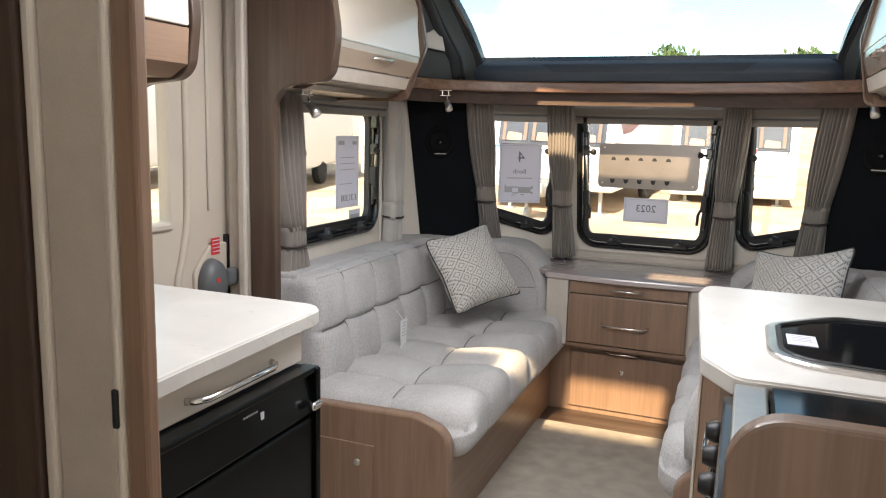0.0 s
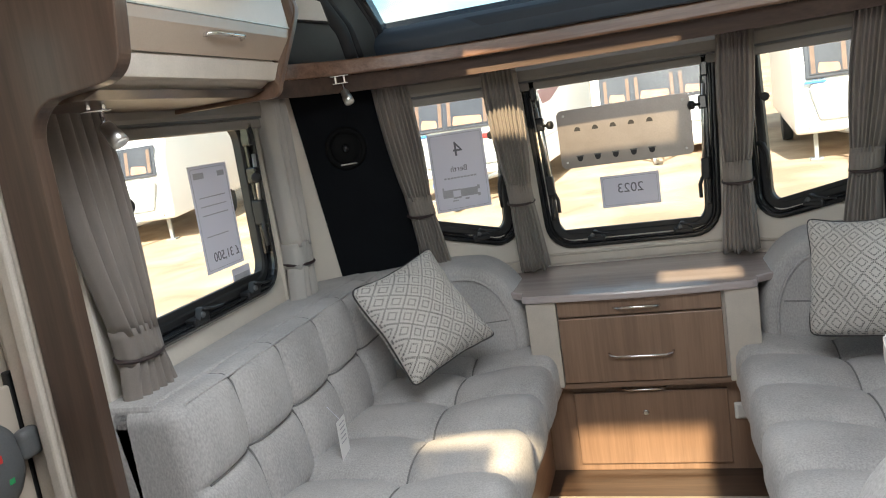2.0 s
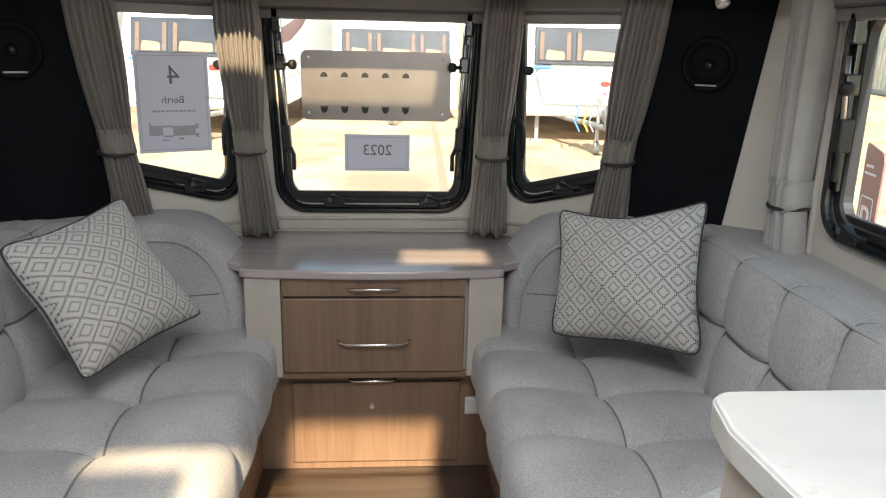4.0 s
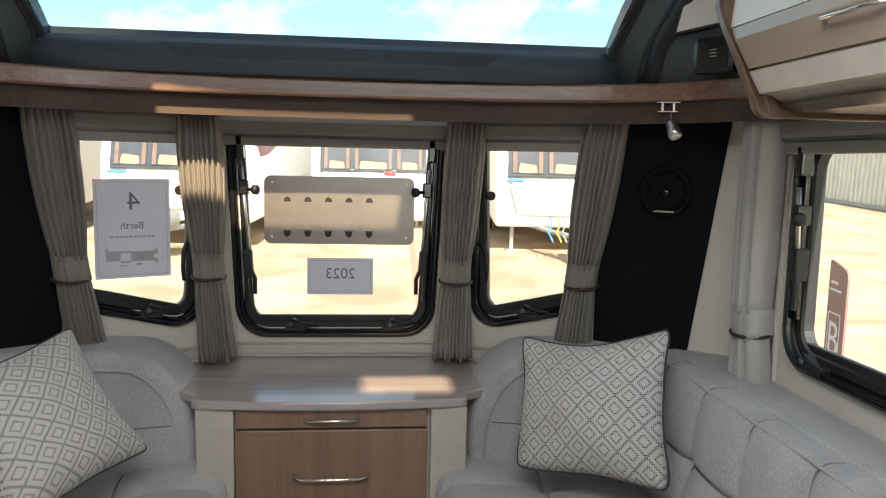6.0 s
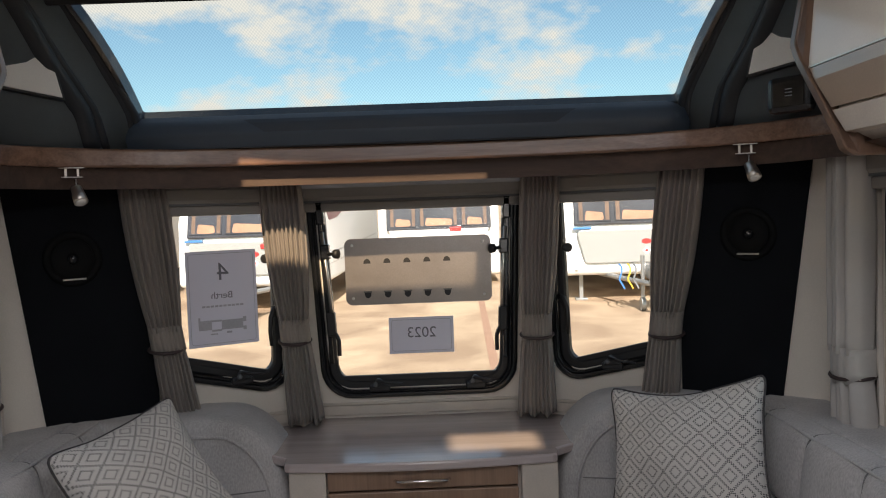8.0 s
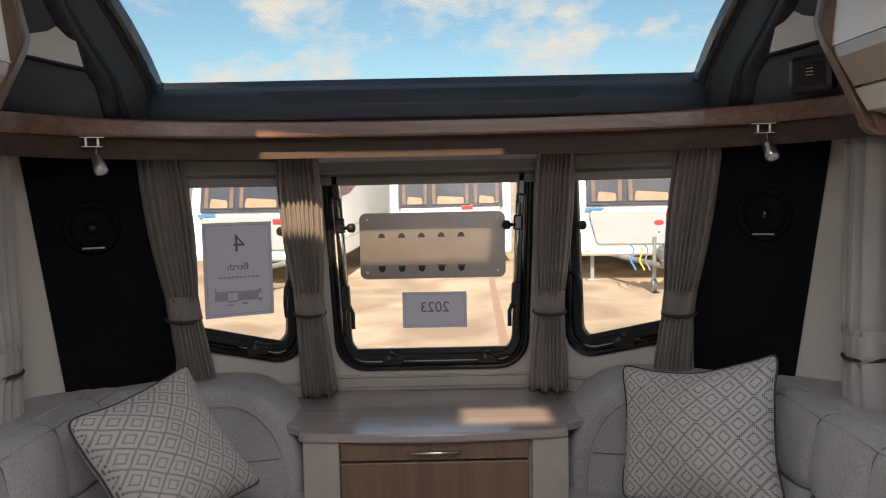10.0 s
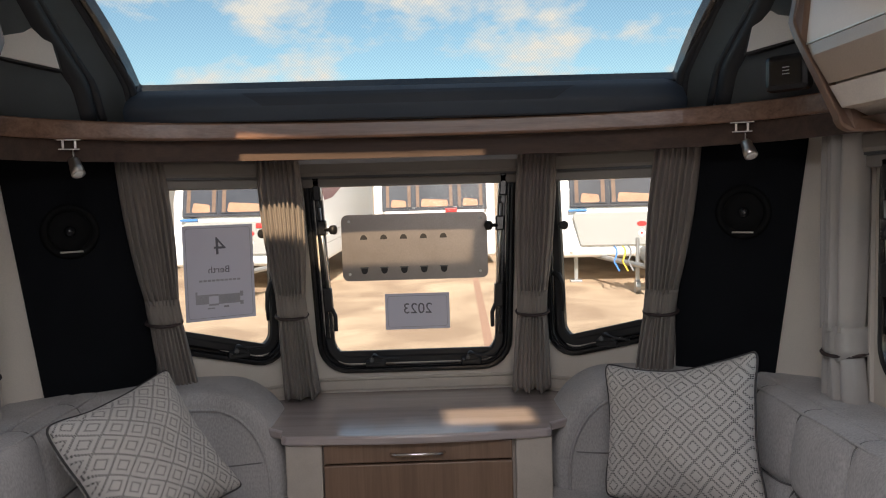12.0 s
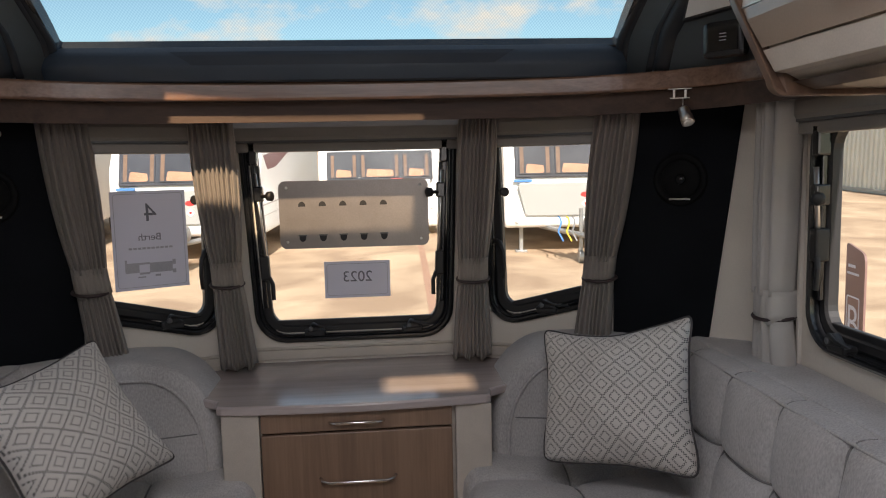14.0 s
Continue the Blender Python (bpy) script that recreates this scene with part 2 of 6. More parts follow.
WORKTOP = marbled("marbled_white_laminate", (0.57, 0.55, 0.515), (0.36, 0.34, 0.315))
CARPET = paint("beige_loop_carpet", (0.36, 0.32, 0.27), 0.97, var=0.22, scale=14, bump=1.0, bump_scale=420)
PLANK = timber("dark_vinyl_plank", (0.085, 0.053, 0.036), (0.04, 0.025, 0.017), 0, 0.4, 0.1)
def sheet_paper(name, color):
    """Thin card that lets some light through."""
    m, n, l, b = node_material(name)
    tr, mx, nz, mr = n.new("ShaderNodeBsdfTranslucent"), n.new("ShaderNodeMixShader"), n.new("ShaderNodeTexNoise"), n.new("ShaderNodeMapRange")
    nz.inputs["Scale"].default_value = 40
    mr.inputs["To Min"].default_value, mr.inputs["To Max"].default_value = 0.55, 0.7
    l.new(nz.outputs[0], mr.inputs[0])
    l.new(mr.outputs[0], b.inputs["Roughness"])
    b.inputs["Base Color"].default_value = tr.inputs[0].default_value = (*color, 1)
    mx.inputs[0].default_value = 0.32
    l.new(b.outputs[0], mx.inputs[1])
    l.new(tr.outputs[0], mx.inputs[2])
    l.new(mx.outputs[0], n["Material Output"].inputs[0])
    return m


PAPER = sheet_paper("white_card", (0.74, 0.74, 0.82))
INK = paint("grey_print", (0.16, 0.16, 0.19), 0.7, var=0.1)
INKL = paint("pale_grey_print", (0.42, 0.42, 0.46), 0.7, var=0.15)
RED = paint("red_print", (0.55, 0.035, 0.03), 0.5, var=0.1)
GREEN = paint("green_print", (0.03, 0.30, 0.10), 0.5, var=0.1)
WHITEP = paint("white_plastic", (0.75, 0.74, 0.71), 0.35, var=0.04)
GLASS = clear("window_acrylic")
GLASSR = screened("roof_window_acrylic_and_screen", (0.87, 0.90, 0.89), (0.78, 0.82, 0.83), 0.0085)
SMOKE = clear("smoked_roof_vent_acrylic", (0.88, 0.80, 0.66))
OPAL = paint("white_sun_mask_sheet", (0.8, 0.8, 0.78), 0.4)
DARKGLASS = paint("smoked_black_glass", (0.006, 0.007, 0.008), 0.08, var=0.1, coat=0.2)
FRIDGE = paint("black_fridge_front", (0.004, 0.005, 0.005), 0.25, var=0.1, spec=0.2)
PIPING = paint("charcoal_piping", (0.06, 0.055, 0.055), 0.8, var=0.2)
DIM = paint("dim_interior", (0.14, 0.085, 0.055), 0.7, var=0.3)
PILLOW = cushion_print("diamond_print_cover", (0.60, 0.57, 0.53), (0.055, 0.052, 0.050))

# ---- mesh helpers ----
def thing(name, base, label, category, group="", kind=""):
    ob = new(name)
    ob.location = base
    ob.empty_display_size = 0.05
    return tagged(ob, label, category, group, kind)


def part(name, bm, material, parent=None, label="", smooth=False):
    """Links a bmesh, in world places, as one mesh object under a thing or a part."""
    me = bpy.data.meshes.new(name)
    bmesh.ops.recalc_face_normals(bm, faces=bm.faces)
    bm.to_mesh(me)
    bm.free()
    if smooth:
        me.polygons.foreach_set("use_smooth", [True] * len(me.polygons))
    me.materials.append(material)
    ob = new(name, me)
    if parent is not None:
        ob.parent = parent
        if parent.type == "EMPTY":
            ob.matrix_parent_inverse = Matrix.Translation(parent.location).inverted()
    if label:
        ob["label"] = label
    return ob


def solid(name, bm, material, label, category, kind="", group="", smooth=False):
    return tagged(part(name, bm, material, None, "", smooth), label, category, group, kind)


def join(*bms):
    out = bmesh.new()
    for b in bms:
        me = bpy.data.meshes.new("t")
        b.to_mesh(me)
        b.free()
        out.from_mesh(me)
        bpy.data.meshes.remove(me)
    return out


def bevelled(bm, r, n=2):
    if r > 0:
        bmesh.ops.bevel(bm, geom=list(bm.edges), offset=r, segments=n, profile=0.5, affect="EDGES", clamp_overlap=True)
    return bm


def box(x0, x1, y0, y1, z0, z1, r=0.002, m=None):
    bm = bmesh.new()
    bmesh.ops.create_cube(bm, size=1)
    for v in bm.verts:
        v.co = Vector((x0 + (v.co.x + 0.5) * (x1 - x0), y0 + (v.co.y + 0.5) * (y1 - y0), z0 + (v.co.z + 0.5) * (z1 - z0)))
    bevelled(bm, r)
    if m is not None:
        bm.transform(m)
    return bm


def prism(poly, lo, hi, axis="z", r=0.0, m=None):
    """A plate with that outline: axis z: (x, y); y: (x, z); x: (y, z)."""
    bm = bmesh.new()

    def at(p, h):
        return {"z": (p[0], p[1], h), "y": (p[0], h, p[1]), "x": (h, p[0], p[1])}[axis]
    a, b = [bm.verts.new(at(p, lo)) for p in poly], [bm.verts.new(at(p, hi)) for p in poly]
    bm.faces.new(a)
    bm.faces.new(b[::-1])
    n = len(poly)
    for i in range(n):
        bm.faces.new((a[i], b[i], b[(i + 1) % n], a[(i + 1) % n]))
    bmesh.ops.recalc_face_normals(bm, faces=bm.faces)
    if r:
        rim = [e for e in bm.edges if any(len(f.verts) > 4 for f in e.link_faces) or n == 4]
        bmesh.ops.bevel(bm, geom=rim, offset=r, segments=2, profile=0.5, affect="EDGES", clamp_overlap=True)
    if m is not None:
        bm.transform(m)
    return bm


def rounded(pts, r, n=6):
    """A polygon with its corners rounded; r: one radius or one a corner."""
    out, k = [], len(pts)
    for i in range(k):
        rr = r[i] if isinstance(r, (list, tuple)) else r
        p, a, b = Vector(pts[i]), Vector(pts[i - 1]), Vector(pts[(i + 1) % k])
        if rr <= 0:
            out.append(tuple(p))
            continue
        da, db = (a - p).normalized(), (b - p).normalized()
        half = da.angle(db) / 2
        d = rr / math.tan(half)
        c = p + (da + db).normalized() * (rr / math.sin(half))
        v0, v1 = p + da * d - c, p + db * d - c
        ang = math.atan2(v0.x * v1.y - v0.y * v1.x, v0.dot(v1))
        for j in range(n + 1):
            t = ang * j / n
            out.append((c.x + v0.x * math.cos(t) - v0.y * math.sin(t), c.y + v0.x * math.sin(t) + v0.y * math.cos(t)))
    return out


def inset(pts, d):
    k, out = len(pts), []
    area = sum(pts[i - 1][0] * pts[i][1] - pts[i][0] * pts[i - 1][1] for i in range(k))
    s = 1 if area > 0 else -1
    for i in range(k):
        p, a, b = Vector(pts[i]), Vector(pts[i - 1]), Vector(pts[(i + 1) % k])
        u, v = (p - a).normalized(), (b - p).normalized()
        nu, nv = Vector((-u.y, u.x)) * s, Vector((-v.y, v.x)) * s
        bis = (nu + nv)
        out.append(tuple(p + bis * (d / max(0.1, 1 + nu.dot(nv)))))
    return out


def ring(outer, width, w0, w1, R, m, lip=0.004):
    """A frame: the band between an outline and the same outline set in, from depth w0 to w1, its inner face edges eased."""
    rs = list(R) if isinstance(R, (list, tuple)) else [R] * len(outer)
    o = rounded(outer, rs)
    i = rounded(inset(outer, width), [max(q - width * 0.7, 0.008) if q else 0 for q in rs])
    o2, i2 = rounded(inset(outer, lip), [max(q - lip, 0.008) if q else 0 for q in rs]), rounded(inset(outer, width - lip), [max(q - (width - lip) * 0.7, 0.008) if q else 0 for q in rs])
    bm = bmesh.new()
    loops = [[bm.verts.new((x, y, w)) for x, y in lp] for lp, w in ((o, w0), (o, w1 - lip), (o2, w1), (i2, w1), (i, w1 - lip), (i, w0))]
    k = len(o)
    for a in range(6):
        la, lb = loops[a], loops[(a + 1) % 6]
        for j in range(k):
            bm.faces.new((la[j], la[(j + 1) % k], lb[(j + 1) % k], lb[j]))
    bm.transform(m)
    return bm


def tube(pts, r, n=8, close=False):
    """A round bar along points; r: a radius or one a point."""
    bm = bmesh.new()
    pts = [Vector(p) for p in pts]
    k, rings = len(pts), []
    up = None
    for i, p in enumerate(pts):
        a = pts[i - 1] if i or close else p
        b = pts[(i + 1) % k] if i < k - 1 or close else p
        d = (b - a).normalized()
        if up is None:
            up = d.orthogonal().normalized()
        up = (up - d * up.dot(d)).normalized()
        side = d.cross(up)
        rr = r[i] if isinstance(r, (list, tuple)) else r
        rings.append([bm.verts.new(p + (up * math.cos(6.28319 * j / n) + side * math.sin(6.28319 * j / n)) * rr) for j in range(n)])
    for i in range(k if close else k - 1):
        ra, rb = rings[i], rings[(i + 1) % k]
        for j in range(n):
            bm.faces.new((ra[j], ra[(j + 1) % n], rb[(j + 1) % n], rb[j]))
    if not close:
        bm.faces.new(rings[0])
        bm.faces.new(rings[-1][::-1])
    return bm


def rbox(size, r, n, shape=None, m=None):
    """A soft box: a rounded lattice box, each point of it moved by shape(p, normal)."""
    bm, seen = bmesh.new(), {}
    half = [s / 2 for s in size]

    def vert(i, j, k):
        if (i, j, k) not in seen:
            p = Vector([-half[a] + size[a] * q / n[a] for a, q in enumerate((i, j, k))])
            q = Vector([max(-half[a] + r, min(half[a] - r, p[a])) for a in range(3)])
            d = p - q
            nr = d.normalized() if d.length > 1e-6 else Vector((0, 0, 1))
            p = q + nr * r
            if shape:
                p = shape(p, nr)
            seen[i, j, k] = bm.verts.new(p)
        return seen[i, j, k]
    for a in range(3):
        b, c = (a + 1) % 3, (a + 2) % 3
        for end in (0, n[a]):
            for u in range(n[b]):
                for v in range(n[c]):
                    q = []
                    for du, dv in ((0, 0), (1, 0), (1, 1), (0, 1)):
                        idx = [0, 0, 0]
                        idx[a], idx[b], idx[c] = end, u + du, v + dv
                        q.append(vert(*idx))
                    bm.faces.new(q)
    if m is not None:
        bm.transform(m)
    return bm


def lathe(profile, m=None, n=20):
    """A turned shape round z from (radius, height) pairs."""
    bm = bmesh.new()
    rings = [[bm.verts.new((rr * math.cos(6.28319 * j / n), rr * math.sin(6.28319 * j / n), h)) for j in range(n)] for rr, h in profile]
    for a, b in zip(rings, rings[1:]):
        for j in range(n):
            bm.faces.new((a[j], a[(j + 1) % n], b[(j + 1) % n], b[j]))
    bm.faces.new(rings[0][::-1])
    bm.faces.new(rings[-1])
    if m is not None:
        bm.transform(m)
    return bm


def board(x, y, x1, y1, z=0.0):
    """The frame of an upright face that runs from (x, y) to (x1, y1), inside to its right hand: u along, v up, w into the room."""
    d = Vector((x1 - x, y1 - y, 0)).normalized()
    w = d.cross(Vector((0, 0, 1)))
    m = Matrix.Identity(4)
    for c, vec in enumerate((d, Vector((0, 0, 1)), w, Vector((x, y, z)))):
        for k in range(3):
            m[k][c] = vec[k]
    return m


def words(name, text, size, material, parent, m):
    """Raised lettering as a mesh, centred on m."""
    cu = bpy.data.curves.new(name, "FONT")
    cu.body, cu.size, cu.extrude, cu.align_x, cu.align_y = text, size, 0.0003, "CENTER", "CENTER"
    tmp = bpy.data.objects.new(name, cu)
    scene.collection.objects.link(tmp)
    me = bpy.data.meshes.new_from_object(tmp.evaluated_get(bpy.context.evaluated_depsgraph_get()))
    bpy.data.objects.remove(tmp)
    me.transform(m)
    me.materials.append(material)
    ob = new(name, me)
    ob.parent = parent
    if parent.type == "EMPTY":
        ob.matrix_parent_inverse = Matrix.Translation(parent.location).inverted()
    return ob


def holed(m, u0, u1, v0, v1, t, hole=None):
    """A wall panel on a board frame, t thick behind its face, with one opening."""
    if hole is None:
        return box(u0, u1, v0, v1, -t, 0, 0, m)
    a, b, c, d = hole
    bits = [box(u0, a, v0, v1, -t, 0, 0, m), box(b, u1, v0, v1, -t, 0, 0, m)]
    if c > v0:
        bits.append(box(a, b, v0, c, -t, 0, 0, m))
    if d < v1:
        bits.append(box(a, b, d, v1, -t, 0, 0, m))
    return join(*bits)

# ---- structure ----
HW, CEILZ = 1.125, 1.95
FRONT = [(-HW, -0.50), (-0.80, -0.25), (-0.40, -0.06), (0.40, -0.06), (0.80, -0.25), (HW, -0.50)]


def window_set(name, m, outline, label, stays=True, latches=(), glass=GLASS, R=0.055):
    """A framed top-hung acrylic window on a board frame: frame, pane, gasket, stays with knobs, catches."""
    rs = list(R) if isinstance(R, (list, tuple)) else [R] * len(outline)
    c = m @ Vector((outline[0][0], outline[0][1], 0))
    w = thing(name, c, label, "window", "", "structure")
    part("window_frame", ring(outline, 0.026, -0.03, 0.024, R, m, 0.010), BLACK, w, smooth=False)
    inner = inset(outline, 0.026)
    part("gasket", ring(inner, 0.030, -0.03, 0.001, [q * 0.75 for q in rs], m, 0.006), BLACKM, w)
    part("bead", ring(inset(outline, 0.021), 0.007, 0.0, 0.027, [max(q - 0.018, 0.01) for q in rs], m, 0.003), BLACK, w, "thin glossy bead")
    part("pane", prism(rounded(inset(outline, 0.03), [q * 0.6 for q in rs]), -0.024, -0.020, "z", 0, m), glass, w).visible_shadow = False
    (bl, br, tr, tl), v0, v1 = outline, min(p[1] for p in outline), max(p[1] for p in outline)
    drop = (br[1] - bl[1]) / (br[0] - bl[0]) * 0.06
    part("bottom_bar", prism([(bl[0] + 0.06, bl[1] + drop + 0.050), (br[0] - 0.06, br[1] - drop + 0.050), (br[0] - 0.06, br[1] - drop + 0.072), (bl[0] + 0.06, bl[1] + drop + 0.072)], -0.019, -0.004, "z", 0.003, m), BLACKM, w)
    if stays:
        for lo, hi, s in ((bl, tl, 1), (br, tr, -1)):
            def on(v, du, ww):
                return m @ Vector((lo[0] + (hi[0] - lo[0]) * (v - lo[1]) / (hi[1] - lo[1]) + du * s, v, ww))

            def bar(va, vb, du, half, wa, wb, r):
                q = [on(va, du - half, 0), on(va, du + half, 0), on(vb, du + half, 0), on(vb, du - half, 0)]
                inv = m.inverted()
                return prism([(inv @ p).to_2d()[:] for p in q], wa, wb, "z", r, m)
            st = part("stay", join(bar(v0 + 0.12, v1 - 0.05, 0.040, 0.007, 0.0, 0.014, 0.003), bar(v1 - 0.125, v1 - 0.05, 0.044, 0.014, 0.0, 0.034, 0.006)), BLACK, w)
            part("stay_rod", tube([on(v0 + 0.27, 0.056, 0.026), on(v1 - 0.15, 0.047, 0.030)], 0.0065), STEEL, st, "brushed steel telescopic rod", True)
            part("pivot", join(bar(v0 + 0.215, v0 + 0.295, 0.050, 0.015, 0.0, 0.036, 0.006), tube([on(v0 + 0.225, 0.062, 0.03), on(v0 + 0.20, 0.072, 0.034), on(v0 + 0.15, 0.070, 0.036)], 0.007)), BLACKM, st)
            part("stay_clamp", bar(v1 - 0.24, v1 - 0.19, 0.052, 0.015, 0.004, 0.040, 0.005), BLACK, st)
            kn = m.inverted() @ on(v1 - 0.222, 0.06, 0.034)
            part("knob", lathe([(0.006, 0), (0.006, 0.026), (0.015, 0.028), (0.016, 0.042), (0.010, 0.046)], m @ Matrix.Translation(kn) @ pose(0, 0, 0, 0, 62 * s), 12), BLACKM, st, smooth=True)
    for u, v in latches:
        la = part("catch", join(box(u - 0.038, u + 0.030, v - 0.016, v + 0.006, -0.002, 0.034, 0.006, m),
                                prism([(u - 0.030, v - 0.002), (u - 0.012, v + 0.030), (u - 0.004, v + 0.031), (u + 0.026, v + 0.004)], 0.020, 0.042, "z", 0.005, m)), BLACKM, w)
        part("catch_lever", tube([m @ Vector(q) for q in ((u - 0.012, v + 0.026, 0.044), (u + 0.024, v + 0.018, 0.050), (u + 0.075, v + 0.014, 0.050))], [0.006, 0.004, 0.003], 8), BLACKM, la, smooth=True)
        part("catch_pin", lathe([(0.008, 0), (0.008, 0.005), (0.004, 0.006)], m @ Matrix.Translation((u - 0.016, v + 0.012, 0.042)), 10), GREYP, la, smooth=True)
    return w


def cassette(name, m, u0, u1, label):
    """A blind housing over a window: stepped box with its rolled-up blind's bottom bar."""
    c = thing(name, m @ Vector((u0, 1.38, 0)), label, "blind")
    part("housing", prism([(0, 1.415), (0.040, 1.415), (0.045, 1.425), (0.045, 1.455), (0.030, 1.475), (0, 1.475)], u0, u1, "x", 0.0, m @ Matrix(((1, 0, 0, 0), (0, 0, 1, 0), (0, 1, 0, 0), (0, 0, 0, 1)))), BLIND, c)
    part("bottom_bar", box(u0 + 0.004, u1 - 0.004, 1.378, 1.408, 0.004, 0.034, 0.005, m), BLIND, c)
    part("rail", box(u0, u1, 1.408, 1.416, 0.0, 0.040, 0.001, m), GREYP, c)
    return c


# floor
solid("floor", box(-1.16, 1.16, -5.6, 0.1, -0.06, 0.0, 0), PLANK, "dark brown wood-effect vinyl plank floor", "floor", "structure")
solid("carpet", box(-1.0, 1.0, -5.5, -0.60, 0.001, 0.012, 0.003), CARPET, "beige fitted loop-pile carpet runner along the aisle", "carpet", "structure")

# side walls
ML, MR = board(-HW, 0, -HW, 1), board(HW, 0, HW, -1)
WZ0, WZ1 = 0.862, 1.43
solid("wall_left", join(holed(ML, -1.74, -0.38, 0, CEILZ, 0.035, (-1.54, -0.80, WZ0 + 0.02, WZ1)), holed(ML, -2.50, -1.74, 0.0, CEILZ, 0.035, (-2.42, -1.80, 0.02, 1.80)), holed(ML, -5.6, -2.50, 0, CEILZ, 0.035)),
      CREAM, "cream vinyl-faced caravan side wall", "wall", "structure")
solid("wall_right", join(holed(MR, 0.38, 5.6, 0, CEILZ, 0.035, (0.80, 1.54, WZ0 + 0.02, WZ1))), CREAM, "cream vinyl-faced caravan side wall", "wall", "structure")
MB = board(HW, -5.6, -HW, -5.6)
# unseen block, added to shade the partition from the rear window lamp
solid("wall_bulkhead", box(-HW, 0.04, -4.20, -3.64, 0, CEILZ - 0.002, 0.004), CREAM, "cream block added out of view to keep rear light off the partition", "wall", "structure")
solid("wall_rear", holed(MB, -0.03, 2.28, 0, CEILZ, 0.04, (0.06, 1.50, 0.95, 1.55)), CREAM, "cream rear wall", "wall", "structure")
window_set("window_1", ML, [(-1.56, WZ0), (-0.78, WZ0), (-0.78, 1.45), (-1.56, 1.45)], "side window with rounded black frame", True, ((-1.25, 0.895), (-0.97, 0.895)), R=0.10)
window_set("window_2", MR, [(0.78, WZ0), (1.56, WZ0), (1.56, 1.45), (0.78, 1.45)], "side window with rounded black frame", True, ((0.93, 0.895), (1.25, 0.895)), R=0.10)
cassette("roller_blind", ML, -1.60, -0.745, "grey roller blind cassette above the side window")
cassette("roller_blind", MR, 0.745, 1.60, "grey roller blind cassette above the side window")
for mm, u0, u1 in ((ML, -1.61, -0.735), (MR, 0.735, 1.61)):
    for u in (u0, u1):
        solid("trim", box(u - 0.006, u + 0.006, 0.80, 1.40, 0, 0.012, 0.002, mm), IVORY, "slim ivory blind side rail", "trim", "structure")

# front wall in facets
MC = board(-0.40, 0.0, 0.40, 0.0)
MSL, MSR = board(-0.80, -0.25, -0.40, -0.04), board(0.40, -0.04, 0.80, -0.25)
MPL, MPR = board(-HW, -0.50, -0.80, -0.25), board(0.80, -0.25, HW, -0.50)
LS = math.hypot(0.40, 0.21)
solid("wall_front", join(holed(MC, 0, 0.80, 0.0, 1.60, 0.04, (0.085, 0.70, 0.79, 1.44)), holed(MSL, 0, LS, 0.0, 1.60, 0.04, (0.03, LS - 0.035, 0.84, 1.44)), holed(MSR, 0, LS, 0.0, 1.60, 0.04, (0.035, LS - 0.03, 0.84, 1.44)),
                         box(-0.405, -0.395, -0.045, 0.04, 0, 1.6, 0), box(0.395, 0.405, -0.045, 0.04, 0, 1.6, 0)),
      CREAM, "cream front wall in three facets with windows", "wall", "structure")
solid("wall_sill", join(prism([(0.02, 0.83), (0.02, 0.90), (LS - 0.03, 0.83)], -0.04, -0.001, "z", 0, MSL), prism([(LS - 0.02, 0.83), (LS - 0.02, 0.90), (0.03, 0.83)], -0.04, -0.001, "z", 0, MSR)), CREAM, "cream sloping sills under the angled windows", "wall", "structure")
window_set("window_3", MC, [(0.063, 0.748), (0.714, 0.748), (0.744, 1.46), (0.028, 1.46)], "front centre window with rounded black frame", True, ((0.2575, 0.786), (0.581, 0.786)), R=[0.105, 0.105, 0.06, 0.06])
window_set("window_4", MSL, [(0.01, 0.892), (LS - 0.042, 0.780), (LS - 0.020, 1.46), (0.01, 1.46)], "narrow angled front window with black frame", False, ((0.252, 0.858),), R=[0.05, 0.085, 0.05, 0.04])
window_set("window_5", MSR, [(0.042, 0.780), (LS - 0.01, 0.888), (LS - 0.01, 1.46), (0.020, 1.46)], "narrow angled front window with black frame", False, ((0.245, 0.862),), R=[0.085, 0.05, 0.04, 0.05])
for mm, u, s in ((MSL, LS - 0.095, -1), (MSR, 0.088, 1)):
    st = thing("window_stay", mm @ Vector((u, 1.0, 0)), "black window stay with a knob and a curved lever", "window catch", "angled window stays")
    part("knob", lathe([(0.006, 0), (0.006, 0.022), (0.014, 0.024), (0.015, 0.038), (0.009, 0.041)], mm @ Matrix.Translation((u, 1.235, 0.012)) @ pose(0, 0, 0, 0, 40 * s), 12), BLACKM, st)
    part("lever", tube([mm @ Vector(p) for p in ((u - 0.02 * s, 1.075, 0.012), (u - 0.002 * s, 1.07, 0.026), (u + 0.012 * s, 1.045, 0.034), (u + 0.016 * s, 1.0, 0.036), (u + 0.013 * s, 0.955, 0.034))], [0.010, 0.010, 0.008, 0.007, 0.006]), BLACKM, st, smooth=True)
    part("rail", box(u - 0.03 * s - 0.006, u - 0.03 * s + 0.006, 0.96, 1.26, 0.004, 0.014, 0.003, mm), BLACK, st)
cassette("roller_blind", MC, 0.02, 0.78, "grey roller blind cassette above the front centre window")
cassette("roller_blind", MSL, 0.0, LS - 0.01, "grey roller blind cassette above the angled front window")
cassette("roller_blind", MSR, 0.01, LS, "grey roller blind cassette above the angled front window")
